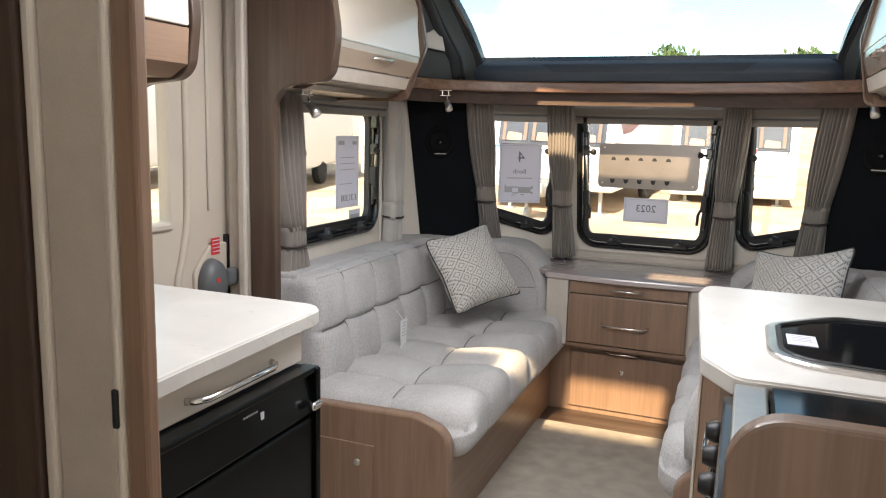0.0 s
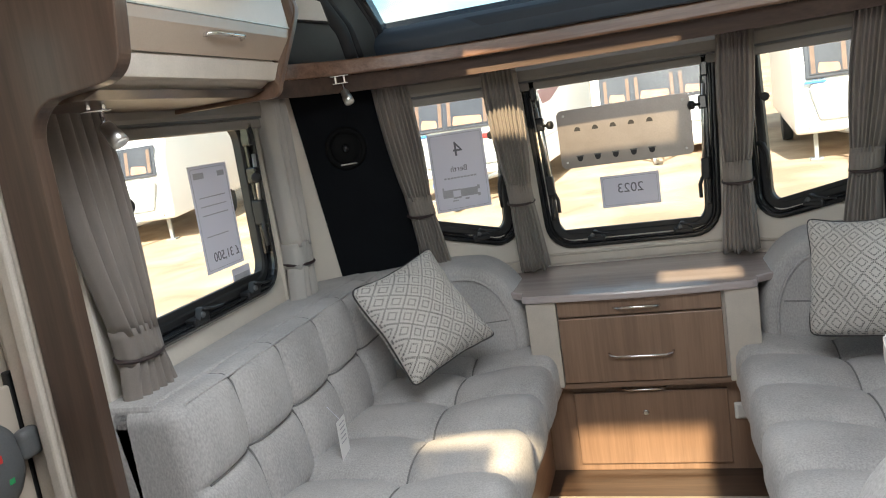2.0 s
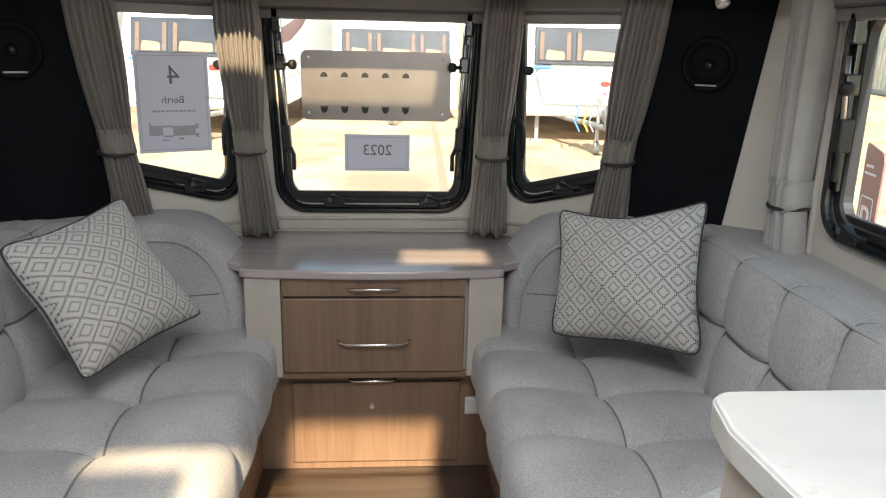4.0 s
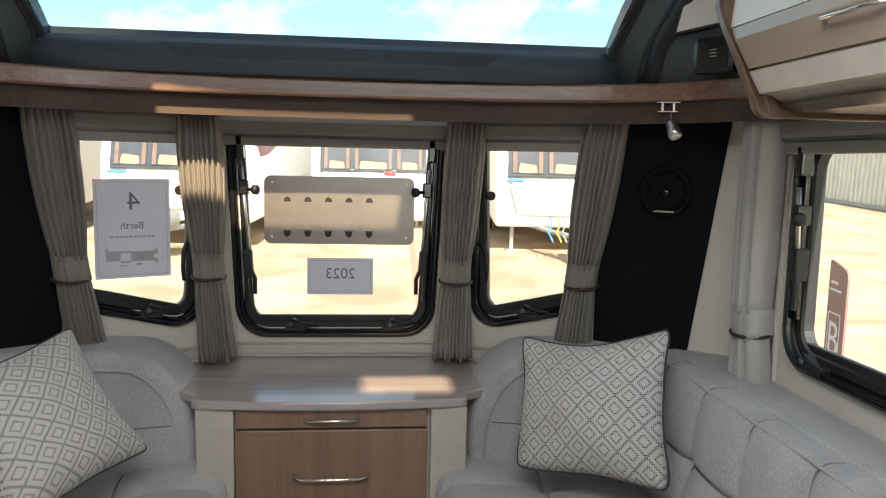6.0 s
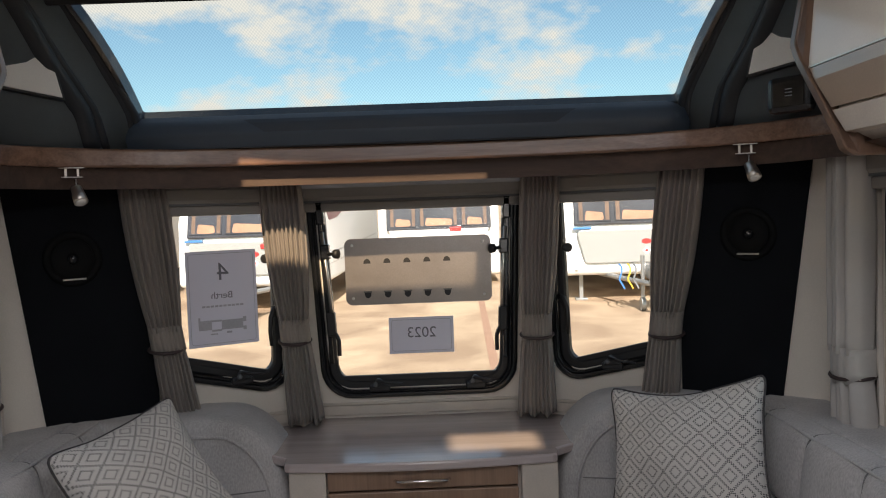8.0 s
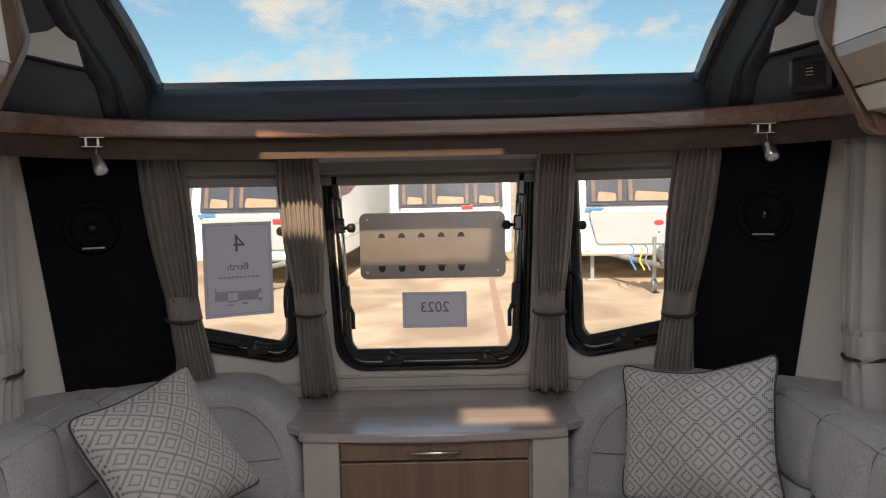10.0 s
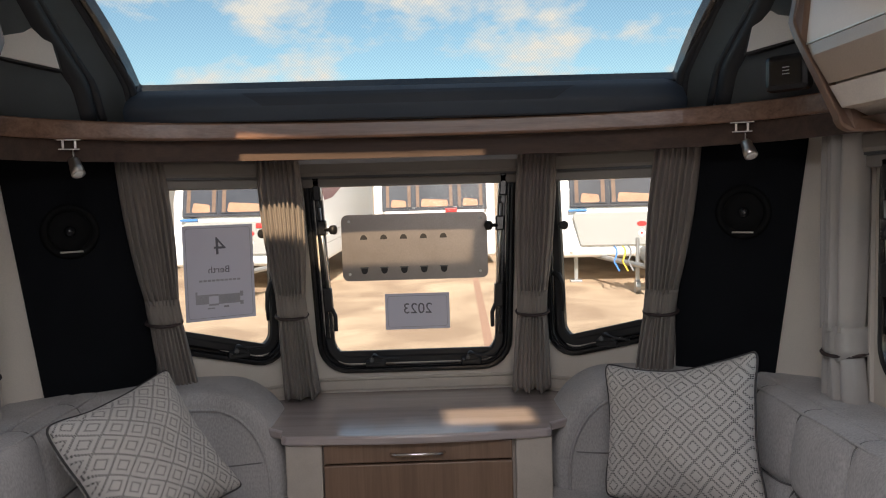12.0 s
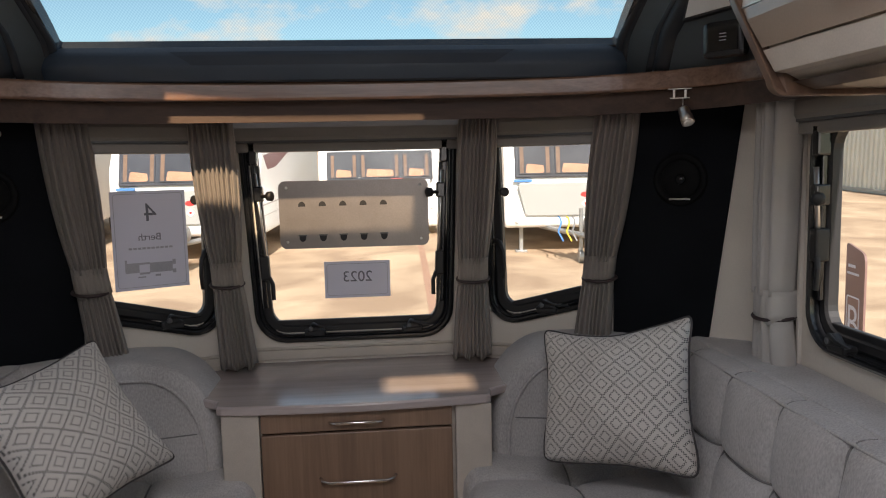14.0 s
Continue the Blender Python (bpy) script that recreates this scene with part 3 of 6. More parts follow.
for mm, u1 in ((MC, 0.80), (MSL, LS), (MSR, LS)):
    solid("trim", join(box(0.0, u1, 0.69, 0.722, 0, 0.010, 0.002, mm), box(0.0, u1, 0.724, 0.732, 0, 0.006, 0.001, mm)), PALE, "pale horizontal trim strip below the front windows", "trim", "structure")

# corner panels with loudspeakers
LP = math.hypot(HW - 0.80, 0.25)
for mm, cu, low, high in ((MPL, 0.191, 0.285, 0.401), (MPR, 0.202, 0.262, 0.384)):
    solid("wall_corner", box(0, LP, 0.0, 1.56, -0.03, 0, 0, mm), CREAM, "cream front corner wall", "wall", "structure")
    e = (lambda u: u) if mm is MPR else (lambda u: LP - u)
    solid("corner_panel", prism([(e(0.0), 0.60), (e(low), 0.60), (e(high), 1.56), (e(0.0), 1.56)], 0.001, 0.009, "z", 0.002, mm), PANEL, "black velour-faced angled corner panel", "panel", "structure")
    sp = thing("loudspeaker", mm @ Vector((cu, 1.25, 0)), "round black flush loudspeaker in the dark corner panel", "loudspeaker", "corner loudspeakers")
    f = mm @ Matrix.Translation((cu, 1.268, 0.009))
    part("surround", lathe([(0.075, 0.0), (0.078, 0.006), (0.070, 0.012), (0.060, 0.008), (0.058, 0.002)], f, 32), CONE, sp, smooth=True)
    part("cone", lathe([(0.057, 0.001), (0.054, 0.006), (0.020, 0.003), (0.016, 0.003)], f, 32), CONE, sp, smooth=True)
    part("dome", lathe([(0.016, 0.004), (0.013, 0.010), (0.006, 0.014), (0.001, 0.015)], f, 20), BLACK, sp, smooth=True)
    part("trim_bar", box(-0.03, 0.03, -0.060, -0.055, 0.006, 0.014, 0.001, f), STEEL, sp, "thin pale bar")

# ceiling with roof vents
CB = [(-1.16, 1.16, -5.64, -3.32), (-1.16, 1.16, -2.76, -2.60), (-1.16, -0.46, -2.60, -1.92), (0.46, 1.16, -2.60, -1.92), (-1.16, 1.16, -1.92, -1.18), (-1.16, 1.16, -0.925, -0.62), (-1.16, -0.48, -3.32, -2.76), (0.34, 1.16, -3.32, -2.76), (-1.16, -0.46, -1.18, -0.925), (0.26, 1.16, -1.18, -0.925)]
solid("ceiling", join(*[box(a, b, c, d, CEILZ, CEILZ + 0.04, 0) for a, b, c, d in CB]), CEIL, "white board ceiling with roof vents", "ceiling", "structure")
for n, (a, b, c, d) in enumerate(((-0.48, 0.34, -3.32, -2.76), (-0.46, 0.26, -1.18, -0.925), (-0.46, 0.46, -2.60, -1.92))):
    rv = thing("rooflight", ((a + b) / 2, (c + d) / 2, CEILZ), "clear roof vent in a white frame", "roof window", "roof vents")
    part("frame", ring([(a - 0.03, c - 0.03), (b + 0.03, c - 0.03), (b + 0.03, d + 0.03), (a - 0.03, d + 0.03)], 0.035, CEILZ - 0.012, CEILZ + 0.05, 0.03, Matrix.Identity(4)), WHITEP, rv)
    part("pane", box(a, b, c, d, CEILZ + 0.046, CEILZ + 0.05, 0), SMOKE, rv)
    if n == 0:      # unseen sheet added over one side, trims the sun patch on the seat
        part("blind", box(a, -0.11, -3.09, d, CEILZ + 0.03, CEILZ + 0.034, 0), OPAL, rv, "white sheet added out of view to trim the sun patch on the seat")
    if n == 2:      # unseen sheet added here, lets a little sun past one corner onto the chest
        part("blind", join(box(a, b, c, d - 0.22, CEILZ + 0.03, CEILZ + 0.034, 0), box(a, 0.18, d - 0.22, d, CEILZ + 0.03, CEILZ + 0.034, 0), box(0.44, b, d - 0.22, d, CEILZ + 0.03, CEILZ + 0.034, 0)), OPAL, rv, "white sheet added out of view, open at one corner for a sun patch")

# shelf under the roof window, its edge swept back to the lockers
EDGE = [(0.0, -0.365), (0.30, -0.372), (0.55, -0.405), (0.72, -0.455), (0.85, -0.535), (0.94, -0.63), (1.0, -0.74), (1.05, -0.90), (1.08, -1.05)]


def smooth_line(pts, n):
    """Points n times as dense along a soft curve."""
    out = []
    for i in range(len(pts) - 1):
        p0, p1, p2, p3 = (Vector(pts[max(0, min(len(pts) - 1, i + k))]) for k in (-1, 0, 1, 2))
        for j in range(n):
            t = j / n
            out.append(tuple(0.5 * ((2 * p1) + (p2 - p0) * t + (2 * p0 - 5 * p1 + 4 * p2 - p3) * t * t + (3 * p1 - p0 - 3 * p2 + p3) * t ** 3)))
    return out + [tuple(pts[-1])]


HALF = smooth_line(EDGE, 5)
LINE = [(-x, y) for x, y in HALF[::-1]] + HALF[1:]


shelf = thing("front_shelf", (0, -0.3, 1.5), "walnut shelf with a curved edge across the front below the roof window", "shelf", "", "structure")
def slab(line, z0, z1, r):
    """A shelf between a front line and the front wall, its nosing eased."""
    def wall_y(x):
        for (xa, ya), (xb, yb) in zip(FRONT, FRONT[1:]):
            if xa <= x <= xb:
                return ya + (yb - ya) * (x - xa) / (xb - xa) - 0.004
        return -0.5
    bm, rows = bmesh.new(), []
    for x, y in line:
        yb = max(wall_y(x), y + 0.02)
        rows.append([bm.verts.new(p) for p in ((x, y + r, z0), (x, y + r * 0.3, z0 + r * 0.3), (x, y, z0 + r), (x, y, z1 - r), (x, y + r * 0.3, z1 - r * 0.3), (x, y + r, z1), (x, yb, z1), (x, yb, z0))])
    for a, b in zip(rows, rows[1:]):
        for j in range(8):
            bm.faces.new((a[j], a[(j + 1) % 8], b[(j + 1) % 8], b[j]))
    bm.faces.new(rows[0])
    bm.faces.new(rows[-1][::-1])
    return bm


part("shelf_board", slab(LINE, 1.512, 1.562, 0.007), SHELFWOOD, shelf)
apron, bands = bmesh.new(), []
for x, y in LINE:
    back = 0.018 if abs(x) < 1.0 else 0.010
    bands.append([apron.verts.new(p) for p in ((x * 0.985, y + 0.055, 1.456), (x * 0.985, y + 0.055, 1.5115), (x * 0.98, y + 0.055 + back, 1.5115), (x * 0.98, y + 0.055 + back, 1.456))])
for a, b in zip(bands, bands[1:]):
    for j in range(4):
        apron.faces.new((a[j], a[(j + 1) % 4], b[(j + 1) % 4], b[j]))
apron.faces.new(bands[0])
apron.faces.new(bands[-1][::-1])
part("apron", apron, APRONSHADE_X, shelf, "dark walnut apron board set back under the edge, its shade in the colour")

# roof window over the front: frame, pane, soft trim
ZB, YB, ZT, YT = 1.650, -0.372, 1.945, -0.60
MS = Matrix(((1, 0, 0, 0), (0, (YT - YB) / math.hypot(YT - YB, ZT - ZB), 0, YB), (0, (ZT - ZB) / math.hypot(YT - YB, ZT - ZB), 0, ZB), (0, 0, 0, 1)))
nrm = Vector((1, 0, 0)).cross(Vector((0, MS[1][1], MS[2][1])))
for k in range(3):
    MS[k][2] = nrm[k]
HS = math.hypot(YT - YB, ZT - ZB)
SIDE = [(0.798 + 0.02 * t + 0.085 * t * t, -0.03 + (HS + 0.05) * t) for t in [k / 8 for k in range(9)]]
SKYO = [(-x, v) for x, v in SIDE[:1]] + SIDE + [(-x, v) for x, v in SIDE[:0:-1]]
SKYR = [0.03] + [0.03] + [0.0] * 7 + [0.02, 0.02] + [0.0] * 7
rw = thing("window_6", (0, YB, ZB), "wide panoramic roof window at the front with black frame", "window", "", "structure")
part("window_frame", ring(SKYO, 0.040, -0.03, 0.02, SKYR, MS, 0.008), BLACK, rw)
part("pane", prism(inset(SKYO, 0.03), -0.022, -0.018, "z", 0, MS), GLASSR, rw).visible_shadow = False
part("blind_cassette", box(-0.88, 0.88, HS - 0.012, HS + 0.03, 0.02, 0.06, 0.006, MS), BLACKM, rw)
solid("roof_skin", join(*[box(*sorted((s * 0.84, s * 1.2)), -0.12, HS + 0.1, -0.045, -0.034, 0, MS) for s in (-1, 1)], box(-0.84, 0.84, -0.16, 0.0, -0.045, -0.034, 0, MS)), CEIL, "white roof shell round the front roof window", "roof", "structure")
pad = [(-0.41, 1.562), (-0.425, 1.60), (-0.415, 1.635), (-0.385, 1.655), (-0.345, 1.655), (-0.30, 1.562)]
roll, ribs = bmesh.new(), []
for k in range(41):
    x = -0.835 + 1.645 * k / 40
    e = max(0.0, (abs(x + 0.0125) - 0.735) / 0.0875)
    f = math.sqrt(max(0.02, 1 - e * e))
    ribs.append([roll.verts.new((x, -0.355 + (y + 0.355) * (0.4 + 0.6 * f), 1.562 + (z - 1.562) * (0.25 + 0.75 * f))) for y, z in rounded(pad, [0.004, 0.03, 0.03, 0.02, 0.01, 0.004], 4)])
for a, b in zip(ribs, ribs[1:]):
    for j in range(len(a)):
        roll.faces.new((a[j], a[(j + 1) % len(a)], b[(j + 1) % len(a)], b[j]))
roll.faces.new(ribs[0])
roll.faces.new(ribs[-1][::-1])
solid("soft_trim", roll, NAVY, "navy padded trim roll below the roof window", "trim", "structure", "", True)
inlay, strips = bmesh.new(), []
for y, z, h in ((-0.4262, 1.601, 0.405), (-0.4225, 1.615, 0.425), (-0.4185, 1.628, 0.445), (-0.4125, 1.638, 0.465), (-0.40, 1.632, 0.460), (-0.41, 1.606, 0.405)):
    strips.append([inlay.verts.new((x, y, z)) for x in (-h, h)])
for a, b in zip(strips, strips[1:] + strips[:1]):
    inlay.faces.new((a[0], a[1], b[1], b[0]))
inlay.faces.new([q[0] for q in strips])
inlay.faces.new([q[1] for q in strips[::-1]])
solid("trim_inlay", inlay, NAVYD, "darker inlaid strip in the padded trim", "trim", "structure")


for s in (-1, 1):
    # cheek between the roof window and the side: leans in with the roof
    cheek = bmesh.new()
    rows_ = []
    for z, xi, yi, xo, yo in ((1.555, 0.76, -0.36, 1.13, -0.80), (1.66, 0.76, -0.385, 1.115, -0.82), (1.76, 0.79, -0.455, 1.11, -0.90), (1.86, 0.825, -0.53, 1.08, -0.93), (1.955, 0.865, -0.60, 1.05, -0.97)):
        rows_.append([cheek.verts.new((s * (xi + (xo - xi) * t), yi + (yo - yi) * t - 0.04 * math.sin(math.pi * t), z)) for t in (0, 0.2, 0.4, 0.6, 0.8, 1.0)])
    for a, b in zip(rows_, rows_[1:]):
        for j in range(5):
            cheek.faces.new((a[j], a[j + 1], b[j + 1], b[j]))
    bmesh.ops.solidify(cheek, geom=list(cheek.faces), thickness=0.012)
    solid("cheek_trim", cheek, NAVYL, "slate moulded cheek panel beside the roof window", "trim", "structure", "", True)

    def on_cheek(t, k, out=0.0):
        """A point of the cheek: t across, k up (0 to 4), pushed out towards the room."""
        a, q = min(3, int(k)), k - min(3, int(k))
        rows = ((1.555, 0.76, -0.36, 1.13, -0.80), (1.66, 0.76, -0.385, 1.115, -0.82), (1.76, 0.79, -0.455, 1.11, -0.90), (1.86, 0.825, -0.53, 1.08, -0.93), (1.955, 0.865, -0.60, 1.05, -0.97))
        z, xi, yi, xo, yo = (rows[a][c] + (rows[a + 1][c] - rows[a][c]) * q for c in range(5))
        return Vector((s * (xi + (xo - xi) * t - out * 0.75), yi + (yo - yi) * t - 0.04 * math.sin(math.pi * t) - out * 0.66, z))
    ks = [0.10 + 3.90 * k / 16 for k in range(17)]
    solid("arch_trim", tube([on_cheek(0.235 + 0.03 * k, k, -0.016) for k in ks], 0.030, 12), ARCH, "dark rounded arch rib in the roof trim", "trim", "structure", "", True)
    solid("arch_trim", tube([on_cheek(0.175 + 0.03 * k, k, -0.008) for k in ks], 0.014, 10), ARCH, "black groove strip beside the arch rib", "trim", "structure", "", True)
    solid("arch_trim", join(tube([on_cheek(0.02 + 0.004 * k, k, -0.002) for k in ks[1:]], 0.014, 10), tube([on_cheek(0.048 + 0.004 * k, k, -0.006) for k in ks[1:]], 0.011, 10)), ARCH, "thin black arch rib by the roof window", "trim", "structure", "", True)
    pa, pb = on_cheek(0.36, 1.0, 0.004), on_cheek(0.78, 1.0, 0.004)
    mw = board(pa.x, pa.y, pb.x, pb.y) if s > 0 else board(pb.x, pb.y, pa.x, pa.y)
    lw = (pb - pa).length
    e = (lambda u: u) if s > 0 else (lambda u: lw - u)
    pan = thing("cheek_panel", (pa + pb) / 2, "pale panel with a dark edge above the shelf end", "panel", "", "structure")
    shape = [(e(0.0), 1.675), (e(lw), 1.70), (e(lw), 1.945), (e(0.075), 1.945), (e(0.03), 1.80)]
    part("face", prism(inset(shape, 0.006), 0.010, 0.034, "z", 0.002, mw), WHITEP, pan)
    part("edge", prism(shape, 0.004, 0.031, "z", 0.002, mw), BLACKM, pan, "black edge")
    if s > 0:
        cp = thing("control_panel", (0.97, -0.70, 1.58), "small black heating control display above the shelf", "control panel")
        part("case", box(0.055, 0.165, 1.572, 1.662, 0.0, 0.040, 0.014, mw), BLACK, cp)
        part("screen", box(0.072, 0.148, 1.588, 1.646, 0.039, 0.042, 0.001, mw), DARKGLASS, cp)
        part("readout", join(*[box(0.103, 0.120, 1.612 + k * 0.008, 1.614 + k * 0.008, 0.042, 0.043, 0, mw) for k in range(3)]), PAPER, cp, "pale readout bars")

# ---- lounge ----
def curtain(name, cx, yaw, ztop, zbot, ztie, wt, wn, wb, cloth, label, pleats=9, group="front curtains", deep=0.048):
    """A tied-back curtain: pleated cloth gathered at a cord. cx: its middle (x, y) at top, tie and bottom."""
    th = thing(name, (cx[2][0], cx[2][1], zbot), label, "curtain", group)
    rnd = random.Random(int(abs(cx[0][0]) * 1000) + int(abs(cx[0][1]) * 77))
    ph = [rnd.uniform(-0.5, 0.5) for _ in range(40)]
    c, si = math.cos(radians(yaw)), math.sin(radians(yaw))

    def piece(z0, z1, nz, w_of, squeeze, amp):
        bm, rings, n = bmesh.new(), [], pleats * 22
        for k in range(nz + 1):
            t = k / nz
            z = z0 + (z1 - z0) * t
            f = (ztop - z) / (ztop - zbot)
            ft = (ztop - ztie) / (ztop - zbot)
            a, b, q = (cx[0], cx[1], f / ft) if f < ft else (cx[1], cx[2], (f - ft) / (1 - ft))
            mx, my = a[0] + (b[0] - a[0]) * q, a[1] + (b[1] - a[1]) * q
            w = w_of(t)
            row = []
            for j in range(n):
                an = 6.28319 * j / n
                u = math.cos(an)
                front = math.sin(an)
                fold = amp * (2.0 * abs(math.sin(0.5 * pleats * math.pi * (u + 0.05 * math.sin(4 * u + ph[4])) + ph[0] + 0.35 * math.sin(3 * t + ph[1]))) ** 0.7 - 1.2) * (0.75 + 0.25 * math.sin(5 * u + ph[2]))
                d = deep * squeeze * (abs(front) ** 0.6) * (1 if front > 0 else -1) + (fold if front > 0 else fold * 0.5) * (1 - abs(u) ** 6)
                uu = u * w / 2
                row.append(bm.verts.new((mx + uu * c - d * -si, my + uu * si - d * c, z + 0.009 * math.sin(9 * u + ph[3]) * (t if z1 < ztie else 0))))
            rings.append(row)
        for a, b in zip(rings, rings[1:]):
            for j in range(n):
                bm.faces.new((a[j], a[(j + 1) % n], b[(j + 1) % n], b[j]))
        bm.faces.new(rings[0])
        bm.faces.new(rings[-1][::-1])
        return bm
    part("drape", piece(ztop, ztie + 0.02, 14, lambda t: wt * (1 + 0.06 * math.sin(math.pi * t)) + (wn - wt) * t ** 2.4, 0.8, 0.021), cloth, th, smooth=True)
    part("gather", piece(ztie + 0.035, ztie - 0.045, 4, lambda t: wn * 1.04, 0.95, 0.002), cloth, th, "plain tie-back band", smooth=True)
    part("tail", piece(ztie - 0.04, zbot, 10, lambda t: wn + (wb - wn) * t ** 0.7, 0.7, 0.018), cloth, th, smooth=True)
    mx, my = cx[1]
    cord = [(mx + (wn * 0.55) * math.cos(a) * c + (deep * 1.05) * math.sin(a) * si, my + (wn * 0.55) * math.cos(a) * si - deep * 1.05 * math.sin(a) * c, ztie - 0.035 - 0.006 * math.sin(a)) for a in [6.28319 * k / 24 for k in range(24)]]
    part("tie_cord", tube(cord, 0.005, 6, True), CORD, th, "dark braided cord", smooth=True)
    return th


curtain("curtain", ((-0.432, -0.115), (-0.405, -0.115), (-0.380, -0.115)), 8, 1.475, 0.705, 1.003, 0.135, 0.092, 0.118, CURTAIN, "taupe pleated curtain tied back between the front windows", 9)
curtain("curtain", ((0.399, -0.115), (0.374, -0.115), (0.367, -0.115)), -8, 1.475, 0.705, 0.993, 0.124, 0.094, 0.128, CURTAIN, "taupe pleated curtain tied back between the front windows", 9)
curtain("curtain", ((-0.802, -0.295), (-0.759, -0.274), (-0.719, -0.253)), 28, 1.475, 0.72, 1.018, 0.132, 0.092, 0.11, CURTAIN, "taupe pleated curtain tied back beside the dark corner panel", 8)
curtain("curtain", ((0.796, -0.292), (0.747, -0.267), (0.722, -0.254)), -28, 1.475, 0.72, 1.005, 0.132, 0.092, 0.12, CURTAIN, "taupe pleated curtain tied back beside the dark corner panel", 8)
curtain("curtain", ((1.085, -0.69), (1.085, -0.68), (1.08, -0.70)), -90, 1.475, 0.785, 0.955, 0.125, 0.11, 0.14, CURTAINP, "pale lined curtain tied back beside the side window", 4, "side curtains")
curtain("curtain", ((-1.085, -0.69), (-1.085, -0.68), (-1.08, -0.70)), 90, 1.475, 0.785, 0.955, 0.125, 0.11, 0.14, CURTAINP, "pale lined curtain tied back beside the side window", 4, "side curtains")
curtain("curtain", ((-1.075, -1.60), (-1.075, -1.54), (-1.07, -1.53)), 90, 1.475, 0.735, 0.93, 0.19, 0.12, 0.19, CURTAIN, "taupe pleated curtain tied back beside the side window", 6, "side curtains", deep=0.04)
curtain("curtain", ((1.075, -1.57), (1.075, -1.53), (1.07, -1.52)), -90, 1.475, 0.80, 0.93, 0.16, 0.12, 0.16, CURTAIN, "taupe pleated curtain tied back beside the side window", 6, "side curtains", deep=0.04)


def handle(parent, a, b, out, r=0.0045, mat=CHROME):
    """A bow handle from a to b, standing off along out."""
    a, b, out = Vector(a), Vector(b), Vector(out)
    d = (b - a)
    pts = [a, a + out * 0.6 + d * 0.03, a + out + d * 0.12, a + out + d * 0.5, a + out + d * 0.88, b + out * 0.6 - d * 0.03, b]
    return part("handle", tube([tuple(p) for p in pts], r, 8), mat, parent, "chrome bow handle", True)


# chest of drawers at the front
chest = thing("chest_of_drawers", (0, -0.3, 0), "built-in walnut chest of drawers with pale side panels", "chest of drawers")
part("body", box(-0.375, 0.375, -0.44, -0.06, 0.335, 0.655, 0.002), PALE, chest)
for s in (-1, 1):
    x0, x1 = sorted((s * 0.272, s * 0.375))
    part("side_panel", box(x0, x1, -0.466, -0.441, 0.345, 0.655, 0.004), PALE, chest, "pale greige panel")
for z0, z1, hz in ((0.598, 0.652, 0.622), (0.362, 0.592, 0.463)):
    dr = part("drawer", box(-0.268, 0.262, -0.468, -0.441, z0, z1, 0.003), WOOD, chest, "walnut drawer front")
    w = 0.075 if hz > 0.6 else 0.105
    handle(dr, (-0.005 - w, -0.467, hz), (-0.005 + w, -0.467, hz), (0, -0.024, 0.004 if hz > 0.6 else -0.006))
part("bottom_rail", box(-0.375, 0.375, -0.455, -0.39, 0.335, 0.356, 0.004), WOOD_X, chest)
part("base", box(-0.37, 0.37, -0.395, -0.06, 0.0, 0.334, 0.002), WOOD, chest)
flap = part("flap_door", box(-0.255, 0.26, -0.409, -0.396, 0.03, 0.30, 0.003), WOOD, chest, "walnut drop flap")
handle(flap, (-0.085, -0.408, 0.318), (0.065, -0.408, 0.318), (0, -0.02, -0.004))
part("lock", lathe([(0.011, 0), (0.011, 0.004), (0.007, 0.005)], pose(-0.012, -0.409, 0.222, 90), 16), CHROME, flap, "round chrome lock", True)
sock = thing("socket", (0.298, -0.396, 0.2), "white square wall socket on the chest base", "socket")
part("plate", box(0.278, 0.328, -0.404, -0.3955, 0.185, 0.245, 0.006), WHITEP, sock)
part("cover", box(0.286, 0.320, -0.410, -0.404, 0.193, 0.237, 0.004), WHITEP, sock)
top = [(-0.388, -0.455), (-0.384, -0.468)] + [(-0.370 + 0.73 * k / 16, -0.475 - 0.022 * math.sin(math.pi * k / 16)) for k in range(17)] + [(0.372, -0.468), (0.376, -0.455), (0.380, -0.42), (0.56, -0.30), (0.80, -0.255), (0.40, -0.046), (0.395, -0.002), (-0.395, -0.002), (-0.40, -0.046), (-0.80, -0.255), (-0.56, -0.30), (-0.392, -0.42)]
part("top", prism(top, 0.656, 0.682, "z", 0.006), TOPWOOD, chest, "polished walnut top with a bowed front, sky sheen in its colour")


def seams(v, lines, w):
    return sum(math.exp(-((v - q) / w) ** 2) for q in lines)


